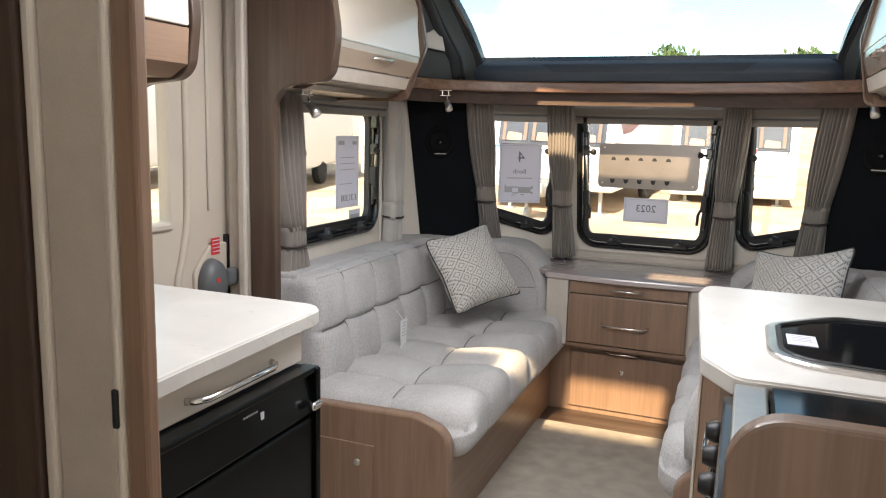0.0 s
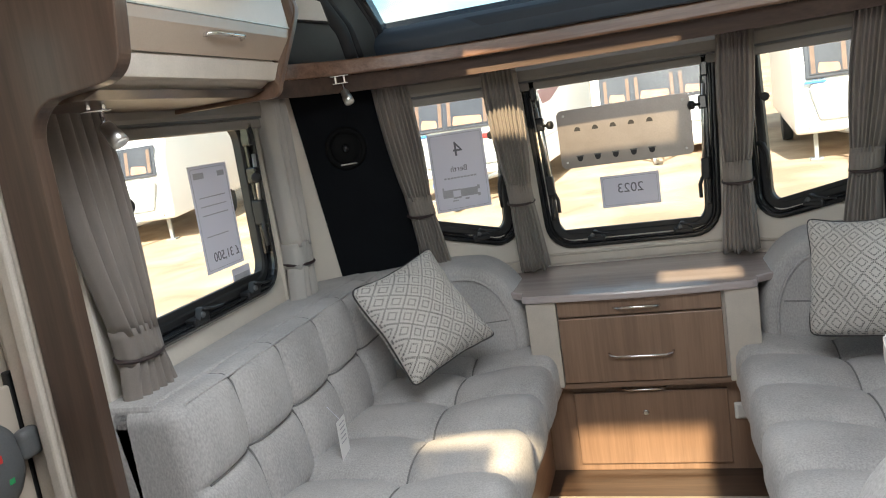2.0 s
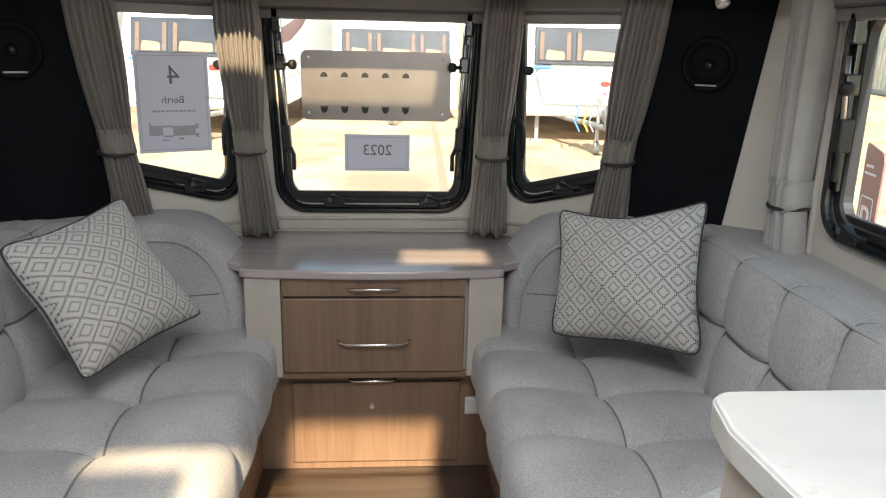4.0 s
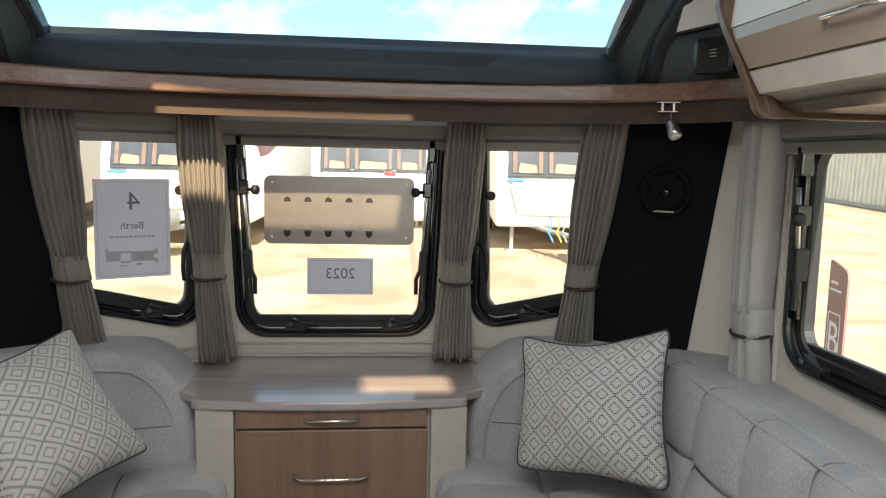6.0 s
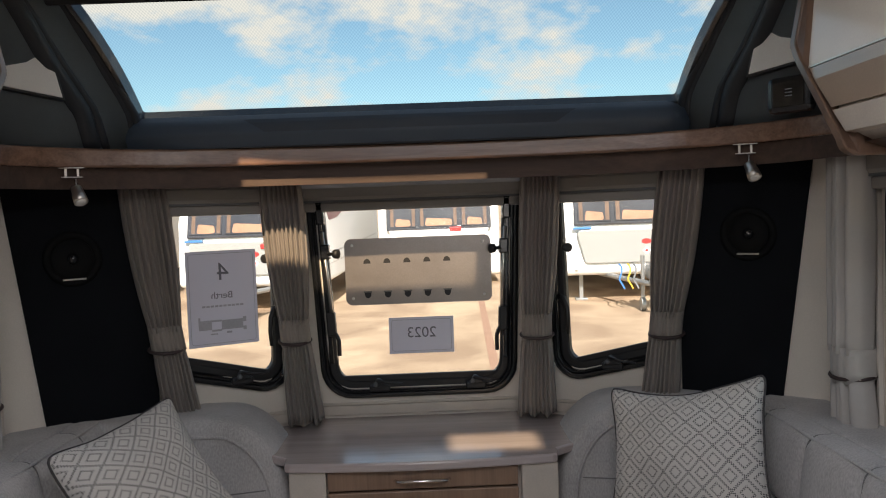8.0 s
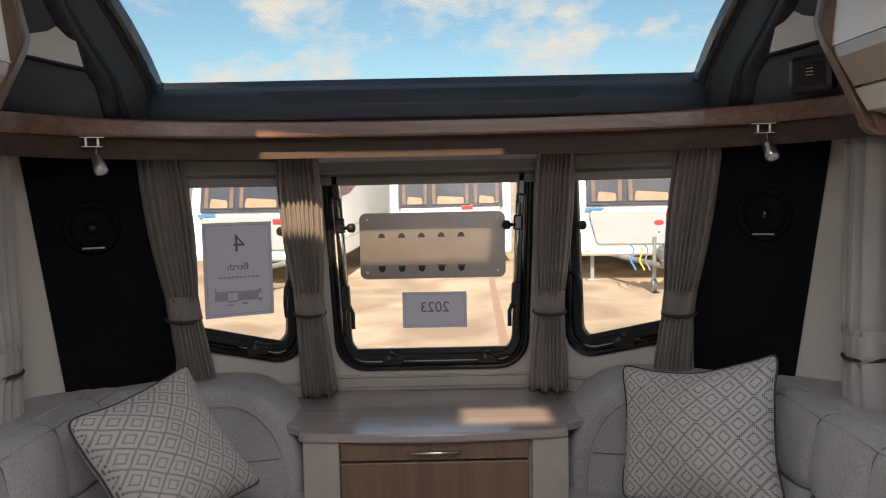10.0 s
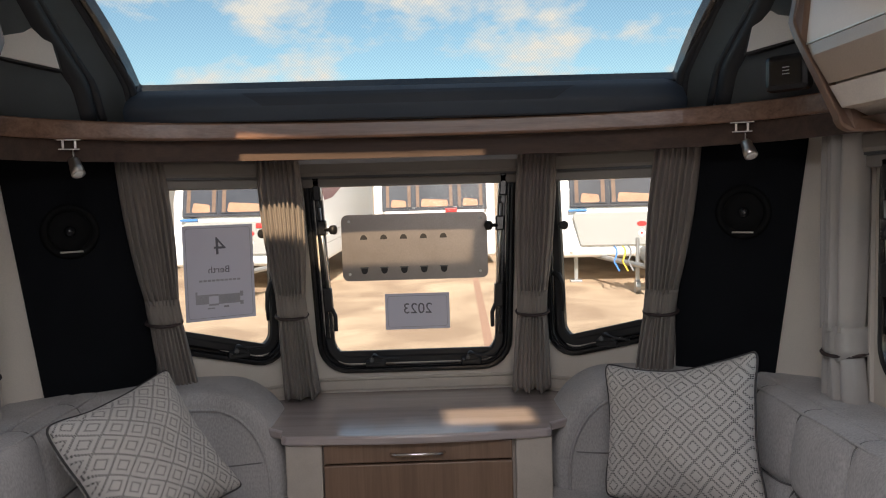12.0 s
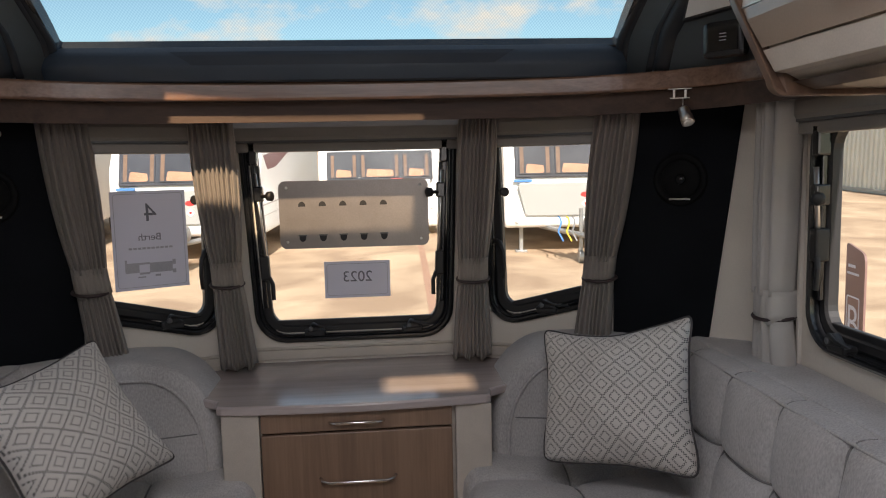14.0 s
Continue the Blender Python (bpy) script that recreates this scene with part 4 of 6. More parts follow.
def sofa(s):
    """A bench sofa along one side (s: -1 or 1): wooden base, buttoned seat and back, corner and end cushions."""
    y0, y1 = -1.738, -0.12
    yr = -1.79
    so = thing("bench_sofa", (s * 0.7, -0.95, 0), "long grey quilted bench sofa on a walnut base", "sofa", "facing sofas")
    xa, xb = sorted((s * 0.355, s * HW))
    outline = [(s * HW, yr + 0.05), (s * 0.355, yr + 0.05), (s * 0.355, -0.40), (s * HW, -0.40)]
    rim = [(s * x, z) for x, z in rounded([(HW - 0.002, 0.0), (0.338, 0.0), (0.338, 0.385), (0.46, 0.425), (HW - 0.002, 0.408)], [0, 0, 0.08, 0.10, 0], 8)]
    part("end_board", prism(rim, yr, yr + 0.048, "y", 0.008), WOOD, so, "walnut end board with a rounded shoulder")
    part("base", prism(rounded(outline, [0, 0.0, 0, 0]), 0.0, 0.325, "z", 0.003), WOOD_Y, so)
    cy, ly = (y0 + y1) / 2, y1 - y0
    cross = [-1.52, -1.27, -1.02, -0.77, -0.52]

    def seat_shape(p, nr):
        X, Y = abs(p.x), p.y
        f = max(0.0, nr.z) + max(0.0, -nr.x) * 0.8
        d = seams(Y, [c - cy for c in cross], 0.014) * 0.010 + seams(p.x, [-0.045], 0.010) * 0.011 * (1 if nr.z > 0.5 else 0)
        puff = 0.026 * abs(math.sin(math.pi * (Y - (cross[0] - cy)) / 0.25)) ** 0.7 + 0.010 * abs(math.sin(math.pi * (p.x + 0.045) / 0.30)) + 0.003 * noise.noise((p.x * 9, Y * 9, s)) - 0.012 * seams(Y, [c - cy for c in cross], 0.04) * math.exp(-((p.x + 0.045) / 0.04) ** 2)
        z = p.z - 0.004 + f * (puff - d) + (0.018 * math.exp(-((p.x + 0.27) / 0.12) ** 2) if nr.z > 0.3 else 0)
        drop = 0.03 * max(0, (-ly / 2 + 0.14 - Y) / 0.14) if nr.z > 0 else 0
        return Vector(((p.x - max(0.0, -nr.x) * (puff * 0.6 - d)), Y, z - drop))
    m = Matrix.Translation((s * 0.635, cy, 0.352)) @ Matrix.Diagonal((s, 1, 1, 1))
    part("seat", rbox((0.67, ly, 0.155), 0.05, (70, 200, 10), seat_shape, m), SOFA, so, smooth=True)
    seat = so.children[-1]
    for c in cross:
        q = [((0.28 - 0.565 * k / 16), 0.0775, 0.0, 1.0) for k in range(17)] + [(-0.285 - 0.05 * math.sin(a), 0.0275 + 0.05 * math.cos(a), -math.sin(a), math.cos(a)) for a in [math.pi / 2 * k / 6 for k in range(1, 7)]] + [(-0.335, -0.03, -1.0, 0.0)]
        part("seam", tube([m @ (seat_shape(Vector((x, c - cy, z)), Vector((nx, 0, nz))) + Vector((nx, 0, nz)) * 0.0035) for x, z, nx, nz in q], 0.0028, 5), SEAMSHADE, seat, smooth=True)
    part("seam", tube([m @ (seat_shape(Vector((-0.045, -ly / 2 + 0.06 + (ly - 0.3) * k / 90, 0.0775)), Vector((0, 0, 1))) + Vector((0, 0, 0.0018))) for k in range(91)], 0.0028, 5), SEAMSHADE, seat, smooth=True)
    rear = -1.66 if s < 0 else -1.70
    yb0, yb1 = rear, -0.30
    cyb, lyb = (yb0 + yb1) / 2, yb1 - yb0
    cols = [yb0 + 0.235 * k for k in range(1, 6)]

    def back_shape(p, nr):
        f = max(0.0, -nr.x)
        g = max(0.0, nr.z)
        d = seams(p.y, [c - cyb for c in cols], 0.014) * 0.010 + seams(p.z, [0.0], 0.010) * 0.011
        puff = 0.026 * abs(math.sin(math.pi * (p.y - (cols[0] - cyb)) / 0.235)) ** 0.6 * (0.35 + 0.65 * abs(math.sin(math.pi * p.z / 0.19)) ** 0.8) + 0.003 * noise.noise((p.y * 9, p.z * 9, s)) - 0.012 * seams(p.y, [c - cyb for c in cols], 0.035) * math.exp(-(p.z / 0.035) ** 2)
        lean = 0.055 * (p.z + 0.2) / 0.4
        return Vector((p.x - f * (puff - d) + (lean if p.x < 0.05 else 0), p.y, p.z + g * (0.003 * abs(math.sin(math.pi * (p.y - (cols[0] - cyb)) / 0.235)) - 0.004 * seams(p.y, [c - cyb for c in cols], 0.010))))
    m = Matrix.Translation((s * 0.995, cyb, 0.605)) @ Matrix.Diagonal((s, 1, 1, 1))
    bk = part("backrest", rbox((0.25, lyb, 0.39), 0.035, (14, 170, 48), back_shape, m), SOFA, so, smooth=True)
    for c in cols:
        q = [(-0.125, -0.15 + 0.31 * k / 12, -1.0, 0.0) for k in range(13)] + [(-0.09 - 0.035 * math.cos(a), 0.16 + 0.035 * math.sin(a), -math.cos(a), math.sin(a)) for a in [math.pi / 2 * k / 5 for k in range(1, 6)]] + [(-0.09 + 0.19 * k / 6, 0.195, 0, 1.0) for k in range(1, 7)]
        part("seam", tube([m @ (back_shape(Vector((x, c - cyb, z)), Vector((nx, 0, nz))) + Vector((nx * 0.0035, 0, -nz * 0.0012))) for x, z, nx, nz in q], 0.0028, 5), SEAMSHADE, bk, smooth=True)
    part("seam", tube([m @ (back_shape(Vector((-0.125, -lyb / 2 + 0.04 + (lyb - 0.08) * k / 80, 0.0)), Vector((-1, 0, 0))) + Vector((-0.0035, 0, 0))) for k in range(81)], 0.0028, 5), SEAMSHADE, bk, smooth=True)
    zt = 0.793
    part("piping", tube([(s * 0.895, yb0 + 0.03, 0.45), (s * 0.925, yb0 + 0.012, 0.60), (s * 0.935, yb0 + 0.012, 0.755), (s * 0.930, yb0 + 0.05, zt)] + [(s * 0.930, yb0 + 0.05 + (lyb - 0.1) * k / 12, zt + 0.001 * math.sin(2.1 * k)) for k in range(1, 13)], 0.0042, 6), SOFA, bk, "raised piping", True)
    part("top_ledge", box(*sorted((s * 0.985, s * 1.1245)), yb0 + 0.012, yb1, 0.70, 0.807, 0.010), SOFA, so)
    part("seat_rear", box(*sorted((s * 0.93, s * 1.1245)), y0 + 0.02, yb0 + 0.06, 0.33, 0.44, 0.02), SOFA, so)
    # corner cushion next to the chest
    prof = [(0.40, 0.40), (1.08, 0.40), (1.08, 0.80)] + [(0.385 + 0.215 * (1 - math.cos(a)), 0.52 + 0.272 * math.sin(a)) for a in [math.pi / 2 * (1 - k / 14) for k in range(15)]]
    cu = prism([(s * x, z) for x, z in prof], -0.40, -0.15, "y")
    bmesh.ops.bevel(cu, geom=[e for e in cu.edges if any(len(f.verts) > 4 for f in e.link_faces)], offset=0.035, segments=4, profile=0.5, affect="EDGES")
    cc = part("corner_cushion", cu, SOFA, so, "rounded corner cushion", True)
    part("piping", tube([(s * x, -0.392, z) for x, z in [(0.415, 0.42), (0.412, 0.50)] + [(0.412 + 0.195 * (1 - math.cos(a)), 0.52 + 0.24 * math.sin(a)) for a in [math.pi / 2 * k / 10 for k in range(11)]] + [(0.9, 0.765)]], 0.004, 6), SEAMSHADE, cc, "raised piping", True)
    part("piping", tube([(s * 0.418, -0.388, 0.590), (s * 0.46, -0.3995, 0.585), (s * 0.55, -0.4005, 0.578), (s * 0.70, -0.4005, 0.572), (s * 0.9, -0.4005, 0.57)], 0.0022, 6), SEAMSHADE, cc, "raised piping", True)
    arc = [(0.437, 0.40), (0.435, 0.46)] + [(0.60 - 0.165 * math.cos(a), 0.52 + 0.226 * math.sin(a)) for a in [math.pi / 2 * k / 12 for k in range(13)]] + [(0.75, 0.744), (0.95, 0.742)]
    part("welt", tube([(s * x, -0.402, z) for x, z in arc], 0.0052, 6), SOFA, cc, "raised welt", True)
    if s > 0:
        prof = [(0.36, 0.435), (0.86, 0.435), (0.86, 0.755)] + [(0.352 + 0.22 * (1 - math.cos(a)), 0.52 + 0.235 * math.sin(a)) for a in [math.pi / 2 * (1 - k / 14) for k in range(15)]]
        cu = prism(prof, -1.80, -1.655, "y")
        bmesh.ops.bevel(cu, geom=[e for e in cu.edges if any(len(f.verts) > 4 for f in e.link_faces)], offset=0.035, segments=4, profile=0.5, affect="EDGES")
        ac = part("arm_cushion", cu, SOFA, so, smooth=True)
        part("piping", tube([(x, -1.79, z) for x, z in [(0.385, 0.46), (0.38, 0.52)] + [(0.38 + 0.2 * (1 - math.cos(a)), 0.52 + 0.205 * math.sin(a)) for a in [math.pi / 2 * k / 10 for k in range(11)]] + [(0.84, 0.725)]], 0.004, 6), SEAMSHADE, ac, "raised piping", True)
    lockp = part("access_door", box(*sorted((s * 0.60, s * 0.98)), yr - 0.007, yr - 0.0005, 0.06, 0.30, 0.002), WOOD, so, "walnut access door")
    part("push_lock", lathe([(0.012, 0), (0.012, 0.006), (0.006, 0.007)], pose(s * 0.66 if s < 0 else 0.66, yr - 0.007, 0.235, 90), 14), STEEL, lockp, "round push lock", True)
    return so


sofa(-1)
sofa(1)

# scatter cushions
def pillow(corners, thick, label):
    """A square scatter cushion hung between four corners (top left, top right, bottom right, bottom left), with piping."""
    a, b, c, d = (Vector(p) for p in corners)
    th = thing("scatter_cushion", (c + d) / 2, label, "cushion", "patterned scatter cushions")
    nr = (b - a).cross(d - a).normalized()
    n = 36
    bm = bmesh.new()
    uvl = bm.loops.layers.uv.new("UVMap")
    sheets = []
    rnd = random.Random(int(1000 * abs(a.x)))
    for side in (-1, 1):
        g = []
        for i in range(n + 1):
            for j in range(n + 1):
                u, v = 2 * i / n - 1, 2 * j / n - 1
                q = 1 - 0.075 * (u * v) ** 8
                uu, vv = u * (1 - 0.11 * (1 - v * v)) * q, v * (1 - (0.23 if v < 0 else 0.09) * (1 - u * u)) * q
                uu += 0.022 * noise.noise((v * 2.3, a.x * 9, u * 0.7))
                vv += 0.022 * noise.noise((u * 2.3, a.x * 9 + 5, v * 0.7))
                s_, t_ = (uu + 1) / 2, (vv + 1) / 2
                p = a * (1 - s_) * (1 - t_) + b * s_ * (1 - t_) + c * s_ * t_ + d * (1 - s_) * t_
                h = thick * 1.15 * max(0.0, (1 - u * u) * (1 - v * v)) ** 0.5
                h += 0.016 * noise.noise((u * 2.2 + side, v * 2.2, a.x)) * (1 - u ** 8) * (1 - v ** 8)
                edge = i in (0, n) or j in (0, n)
                if edge and side == 1:
                    g.append(sheets[0][i * (n + 1) + j])
                else:
                    g.append(bm.verts.new(p + nr * h * side * (0 if edge else 1)))
        sheets.append(g)
        for i in range(n):
            for j in range(n):
                q = [(i, j), (i + 1, j), (i + 1, j + 1), (i, j + 1)]
                f = bm.faces.new([g[x * (n + 1) + y] for x, y in q])
                for lp, (x, y) in zip(f.loops, q):
                    lp[uvl].uv = (x / n, y / n)
    rim = [g[i * (n + 1)].co.copy() for i in range(n)] + [g[n * (n + 1) + j].co.copy() for j in range(n)] + [g[i * (n + 1) + n].co.copy() for i in range(n, 0, -1)] + [g[j].co.copy() for j in range(n, 0, -1)]
    cov = part("cover", bm, PILLOW, th, "cream cover with a dotted diamond pattern", True)
    part("piping", tube(rim, 0.0034, 6, True), PIPING, cov, "dark piped edge", True)
    return th


pillow(((-0.676, -0.489, 0.898), (-0.454, -0.584, 0.589), (-0.668, -0.887, 0.522), (-0.859, -0.830, 0.837)), 0.085, "cream diamond-patterned cushion standing on one corner on the sofa")
pillow(((0.519, -0.470, 0.866), (0.866, -0.685, 0.943), (0.818, -0.860, 0.563), (0.483, -0.604, 0.528)), 0.085, "cream diamond-patterned cushion propped upright against the corner")

# swing tag on the sofa
CARD = paint("white_tag_card", (0.80, 0.79, 0.78), 0.7, var=0.03)
tg = thing("swing_tag", (-0.83, -1.17, 0.45), "small white care tag hanging from the sofa seam", "tag")
mt = board(-0.795, -1.21, -0.80, -1.135)
part("card", box(-0.002, 0.062, 0.452, 0.565, 0.012, 0.0135, 0.0004, mt), CARD, tg)
part("print", join(*[box(0.012, 0.05, 0.55 - 0.013 * k, 0.553 - 0.013 * k, 0.0136, 0.014, 0, mt) for k in range(5)]), INKL, tg, "faint printed lines")
part("string", tube([mt @ Vector((0.03, 0.56, 0.013)), mt @ Vector((0.03, 0.60, -0.02))], 0.001, 5), PAPER, tg)

# notices in the windows
def notice(name, m, u0, u1, v0, v1, label, lines, pic=None, w=0.012):
    """A laminated sheet behind the pane; its print faces outdoors and shows through mirrored."""
    th = thing(name, m @ Vector(((u0 + u1) / 2, v0, w)), label, "notice", "window notices")
    sh = part("sheet", box(u0, u1, v0, v1, w - 0.0012, w, 0.0004, m), PAPER, th)
    part("border", ring([(u0 + 0.008, v0 + 0.008), (u1 - 0.008, v0 + 0.008), (u1 - 0.008, v1 - 0.008), (u0 + 0.008, v1 - 0.008)], 0.0014, w, w + 0.0006, 0.009, m, 0.0002), INKL, sh)
    for text, size, u, v in lines:
        words("lettering", text, size, INK, sh, m @ Matrix.Translation((u, v, w + 0.0006)) @ Matrix.Diagonal((-1, 1, 1, 1)))
    if pic:
        for q in pic:
            part("print", box(*q, w, w + 0.0006, 0, m), INKL, sh, "grey print")
    return th


notice("notice", MSL, 0.094, 0.310, 0.970, 1.268, "white laminated sheet with mirrored print and a floor plan", (("4", 0.078, 0.205, 1.200), ("Berth", 0.030, 0.200, 1.128)),
       [(0.125, 0.165, 1.022, 1.052), (0.165, 0.195, 1.046, 1.052), (0.165, 0.195, 1.016, 1.022), (0.195, 0.262, 1.020, 1.050), (0.262, 0.272, 1.014, 1.026), (0.262, 0.272, 1.040, 1.056), (0.125, 0.131, 1.052, 1.062), (0.21, 0.226, 1.008, 1.014), (0.16, 0.182, 1.006, 1.010)] + [(0.138 + 0.013 * k, 0.148 + 0.013 * k, 1.092, 1.098) for k in range(10)])
notice("notice", MC, 0.291, 0.508, 0.893, 1.015, "small white card with a mirrored year", (("2023", 0.050, 0.400, 0.962),))
notice("notice", ML, -1.16, -0.965, 0.99, 1.292, "white price sheet with mirrored print taped to the side window", (("£ 31,500", 0.038, -1.05, 1.03),),
       [(-1.14, -1.09, 1.255, 1.272), (-1.02, -0.985, 1.255, 1.27), (-1.13, -1.0, 1.20, 1.203), (-1.13, -1.0, 1.175, 1.178), (-1.13, -1.0, 1.15, 1.153), (-1.13, -1.02, 1.09, 1.093)])
sk_ = thing("window_sticker", ML @ Vector((-0.994, 0.908, -0.019)), "small pale printed sticker on the side window", "sticker")
part("film", box(-0.994, -0.892, 0.908, 0.970, -0.0198, -0.0190, 0.0002, ML), PAPER, sk_)
part("print", box(-0.986, -0.900, 0.920, 0.950, -0.0190, -0.0186, 0, ML), INKL, sk_, "grey print")
hp = thing("hook_plate", MC @ Vector((0.4, 1.06, 0)), "brushed metal plate with two rows of slots", "plate")
pl = part("plate", prism(rounded([(0.152, 1.061), (0.642, 1.061), (0.642, 1.284), (0.152, 1.284)], 0.022), 0.006, 0.008, "z", 0, MC), PLATE, hp)
for k in range(5):
    u = 0.226 + 0.0668 * k
    part("slot", prism([(u + 0.012 * math.cos(a), 1.200 + 0.016 * math.sin(a)) for a in [math.pi * q / 8 for q in range(9)]], 0.007, 0.0095, "z", 0, MC), BLACKM, pl)
    hk = part("hook", prism([(u - 0.011, 1.104)] + [(u + 0.011 * math.cos(a), 1.098 + 0.014 * math.sin(a)) for a in [math.pi + math.pi * q / 8 for q in range(9)]] + [(u + 0.011, 1.104)], 0.008, 0.013, "z", 0.0, MC), BLACKM, pl)
    part("hook_lip", box(u - 0.014, u + 0.014, 1.103, 1.108, 0.008, 0.015, 0.001, MC), GREYP, hk)
for u, v in ((0.176, 1.084), (0.178, 1.262), (0.616, 1.262), (0.616, 1.084)):
    part("fixing", lathe([(0.005, 0), (0.004, 0.002)], MC @ Matrix.Translation((u, v, 0.008)), 10), WHITEP, pl)

# reading lamps below the shelf
def spot(x, y, z, yaw, wall=False):
    th = thing("spot_lamp", (x, y, z), "small chrome reading spot lamp", "lamp", "reading spots")
    mm = pose(x, y, z, 0, 0, yaw) @ Matrix.Scale(1.0, 4)
    part("mount", join(box(-0.030, 0.030, -0.010, 0.010, -0.0035, 0.0, 0.001, mm), box(-0.018, -0.011, -0.004, 0.004, -0.024, -0.0035, 0.001, mm), box(0.011, 0.018, -0.004, 0.004, -0.024, -0.0035, 0.001, mm), box(-0.026, 0.026, -0.011, 0.011, -0.028, -0.024, 0.0015, mm)), CHROME, th, "chrome mounting bracket")
    part("arm", tube([mm @ Vector((0.008, 0, -0.028)), mm @ Vector((0.009, -0.002, -0.046)), mm @ Vector((0.006, -0.006, -0.056))], 0.0035), CHROME, th, smooth=True)
    hd = mm @ Matrix.Translation((0.008, -0.004, -0.052)) @ pose(0, 0, 0, 146, -18, 0)
    head = part("head", lathe([(0.008, 0.0), (0.013, 0.003), (0.0145, 0.010), (0.0145, 0.024), (0.0165, 0.027), (0.0175, 0.050), (0.0150, 0.051)], hd, 20), STEEL, th, "brushed steel lamp head", True)
    part("lens", lathe([(0.0148, 0.0505), (0.012, 0.0525), (0.004, 0.0535)], hd, 18), WHITEP, head, "pale lens", True)
    return th


spot(-0.882, -0.548, 1.512, 20)
spot(0.880, -0.546, 1.512, -20)
spot(-0.90, -1.72, 1.455, 60)

# overhead lockers
def shaped_panel(y, t, x_low, z_low, label, name="end_panel", zc=1.44, xo=0.72, wall=HW):
    """An end panel from the wall: narrow below, swept out to the locker's depth above."""
    pts = rounded([(-wall, z_low), (x_low, z_low), (x_low, zc + 0.005), (-xo - 0.012, zc + 0.025), (-xo + 0.008, zc + 0.17), (-xo - 0.05, CEILZ), (-wall, CEILZ)], [0, 0, 0.075, 0.06, 0.25, 0, 0], 9)
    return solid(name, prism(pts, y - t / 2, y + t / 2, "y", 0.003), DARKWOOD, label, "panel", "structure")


shaped_panel(-1.83, 0.035, -0.94, 0.0, "dark walnut full-height end panel beside the entrance door", wall=1.035)
solid("door_trim", join(box(-HW, -1.037, -1.845, -1.80, 0.0, CEILZ - 0.002, 0.008), box(-1.075, -1.045, -1.862, -1.846, 0.0, CEILZ - 0.002, 0.006)), PALE, "pale stepped door frame moulding", "trim", "structure")


def locker(s, y0, y1, bays, label, swept_end=True):
    """An overhead locker run on one side: carcass, lower band, doors with handles, swept end panel."""
    lo = thing("overhead_locker", (s * 0.95, (y0 + y1) / 2, 1.47), label, "locker", "overhead lockers")
    body = [(1.124, 1.458), (0.825, 1.458), (0.80, 1.475), (0.790, 1.50), (0.787, 1.62), (0.822, 1.80), (0.882, 1.949), (1.124, 1.949)]
    part("carcass", prism([(s * x, z) for x, z in body], y0, y1, "y", 0.0), PALE, lo)
    n = (y1 - y0) / bays
    for k in range(bays):
        a, b = y0 + k * n + 0.003, y0 + (k + 1) * n - 0.003
        fl = part("flap", prism([(s * x, z) for x, z in [(0.79, 1.522), (0.776, 1.522), (0.767, 1.58), (0.768, 1.603), (0.788, 1.603)]], a, b, "y", 0.002), TAUPE, lo, "taupe gloss lower flap")
        up = part("door", prism([(s * x, z) for x, z in [(0.788, 1.608), (0.768, 1.608), (0.802, 1.80), (0.857, 1.945), (0.880, 1.945), (0.822, 1.80)]], a, b, "y", 0.002), IVORY, lo, "ivory gloss door")
        part("trim_line", box(*sorted((s * 0.7665, s * 0.772)), a, b, 1.604, 1.6075, 0.0008), STEEL, up)
        mid = (a + b) / 2
        handle(fl, (s * 0.772, mid - 0.075, 1.562), (s * 0.772, mid + 0.075, 1.562), (-s * 0.022, 0, 0.003))
        part("rail", prism([(s * x, z) for x, z in [(0.80, 1.472), (0.782, 1.475), (0.776, 1.517), (0.79, 1.517)]], a, b, "y", 0.001), PALE, lo, "pale lower rail")
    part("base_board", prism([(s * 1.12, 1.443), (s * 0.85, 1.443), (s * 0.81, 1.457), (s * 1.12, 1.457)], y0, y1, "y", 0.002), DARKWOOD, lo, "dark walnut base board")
    end = rounded([(1.124, 1.432), (0.772, 1.432), (0.758, 1.64), (0.79, 1.80), (0.845, 1.949), (1.124, 1.949)], [0, 0.03, 0.2, 0.2, 0, 0], 6)
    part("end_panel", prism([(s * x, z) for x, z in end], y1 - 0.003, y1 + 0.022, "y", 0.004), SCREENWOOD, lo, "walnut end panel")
    if swept_end:
        for ch in lo.children_recursive:
            for v in ch.data.vertices:
                if v.co.y > y1 - 0.2:
                    v.co.y -= 0.15 * max(0.0, min(1.0, (1.66 - v.co.z) / 0.2)) * min(1.0, (v.co.y - y1 + 0.2) / 0.2)
    return lo


locker(-1, -1.81, -1.06, 1, "ivory and taupe overhead locker with walnut end panel")
locker(1, -1.90, -1.06, 1, "ivory and taupe overhead locker with walnut end panel")
locker(1, -3.60, -1.935, 2, "ivory and taupe overhead locker above the kitchen", False)

# ---- entrance door ----
dr = thing("door_1", (-1.14, -2.11, 0), "cream moulded entrance door with a tall window, closed", "door", "", "structure")
MD = board(-1.148, -2.42, -1.148, -1.80)
part("leaf", holed(MD, 0.003, 0.617, 0.022, 1.797, 0.03, (0.183, 0.338, 1.01, 1.64)), DOORSKIN, dr)
part("window_frame", ring([(0.160, 1.005), (0.343, 1.005), (0.343, 1.66), (0.160, 1.66)], 0.024, -0.03, 0.012, 0.022, MD, 0.006), DOORSKIN, dr, "ivory moulded window surround")
part("pane", box(0.18, 0.342, 1.0, 1.65, -0.02, -0.016, 0, MD), GLASS, dr).visible_shadow = False
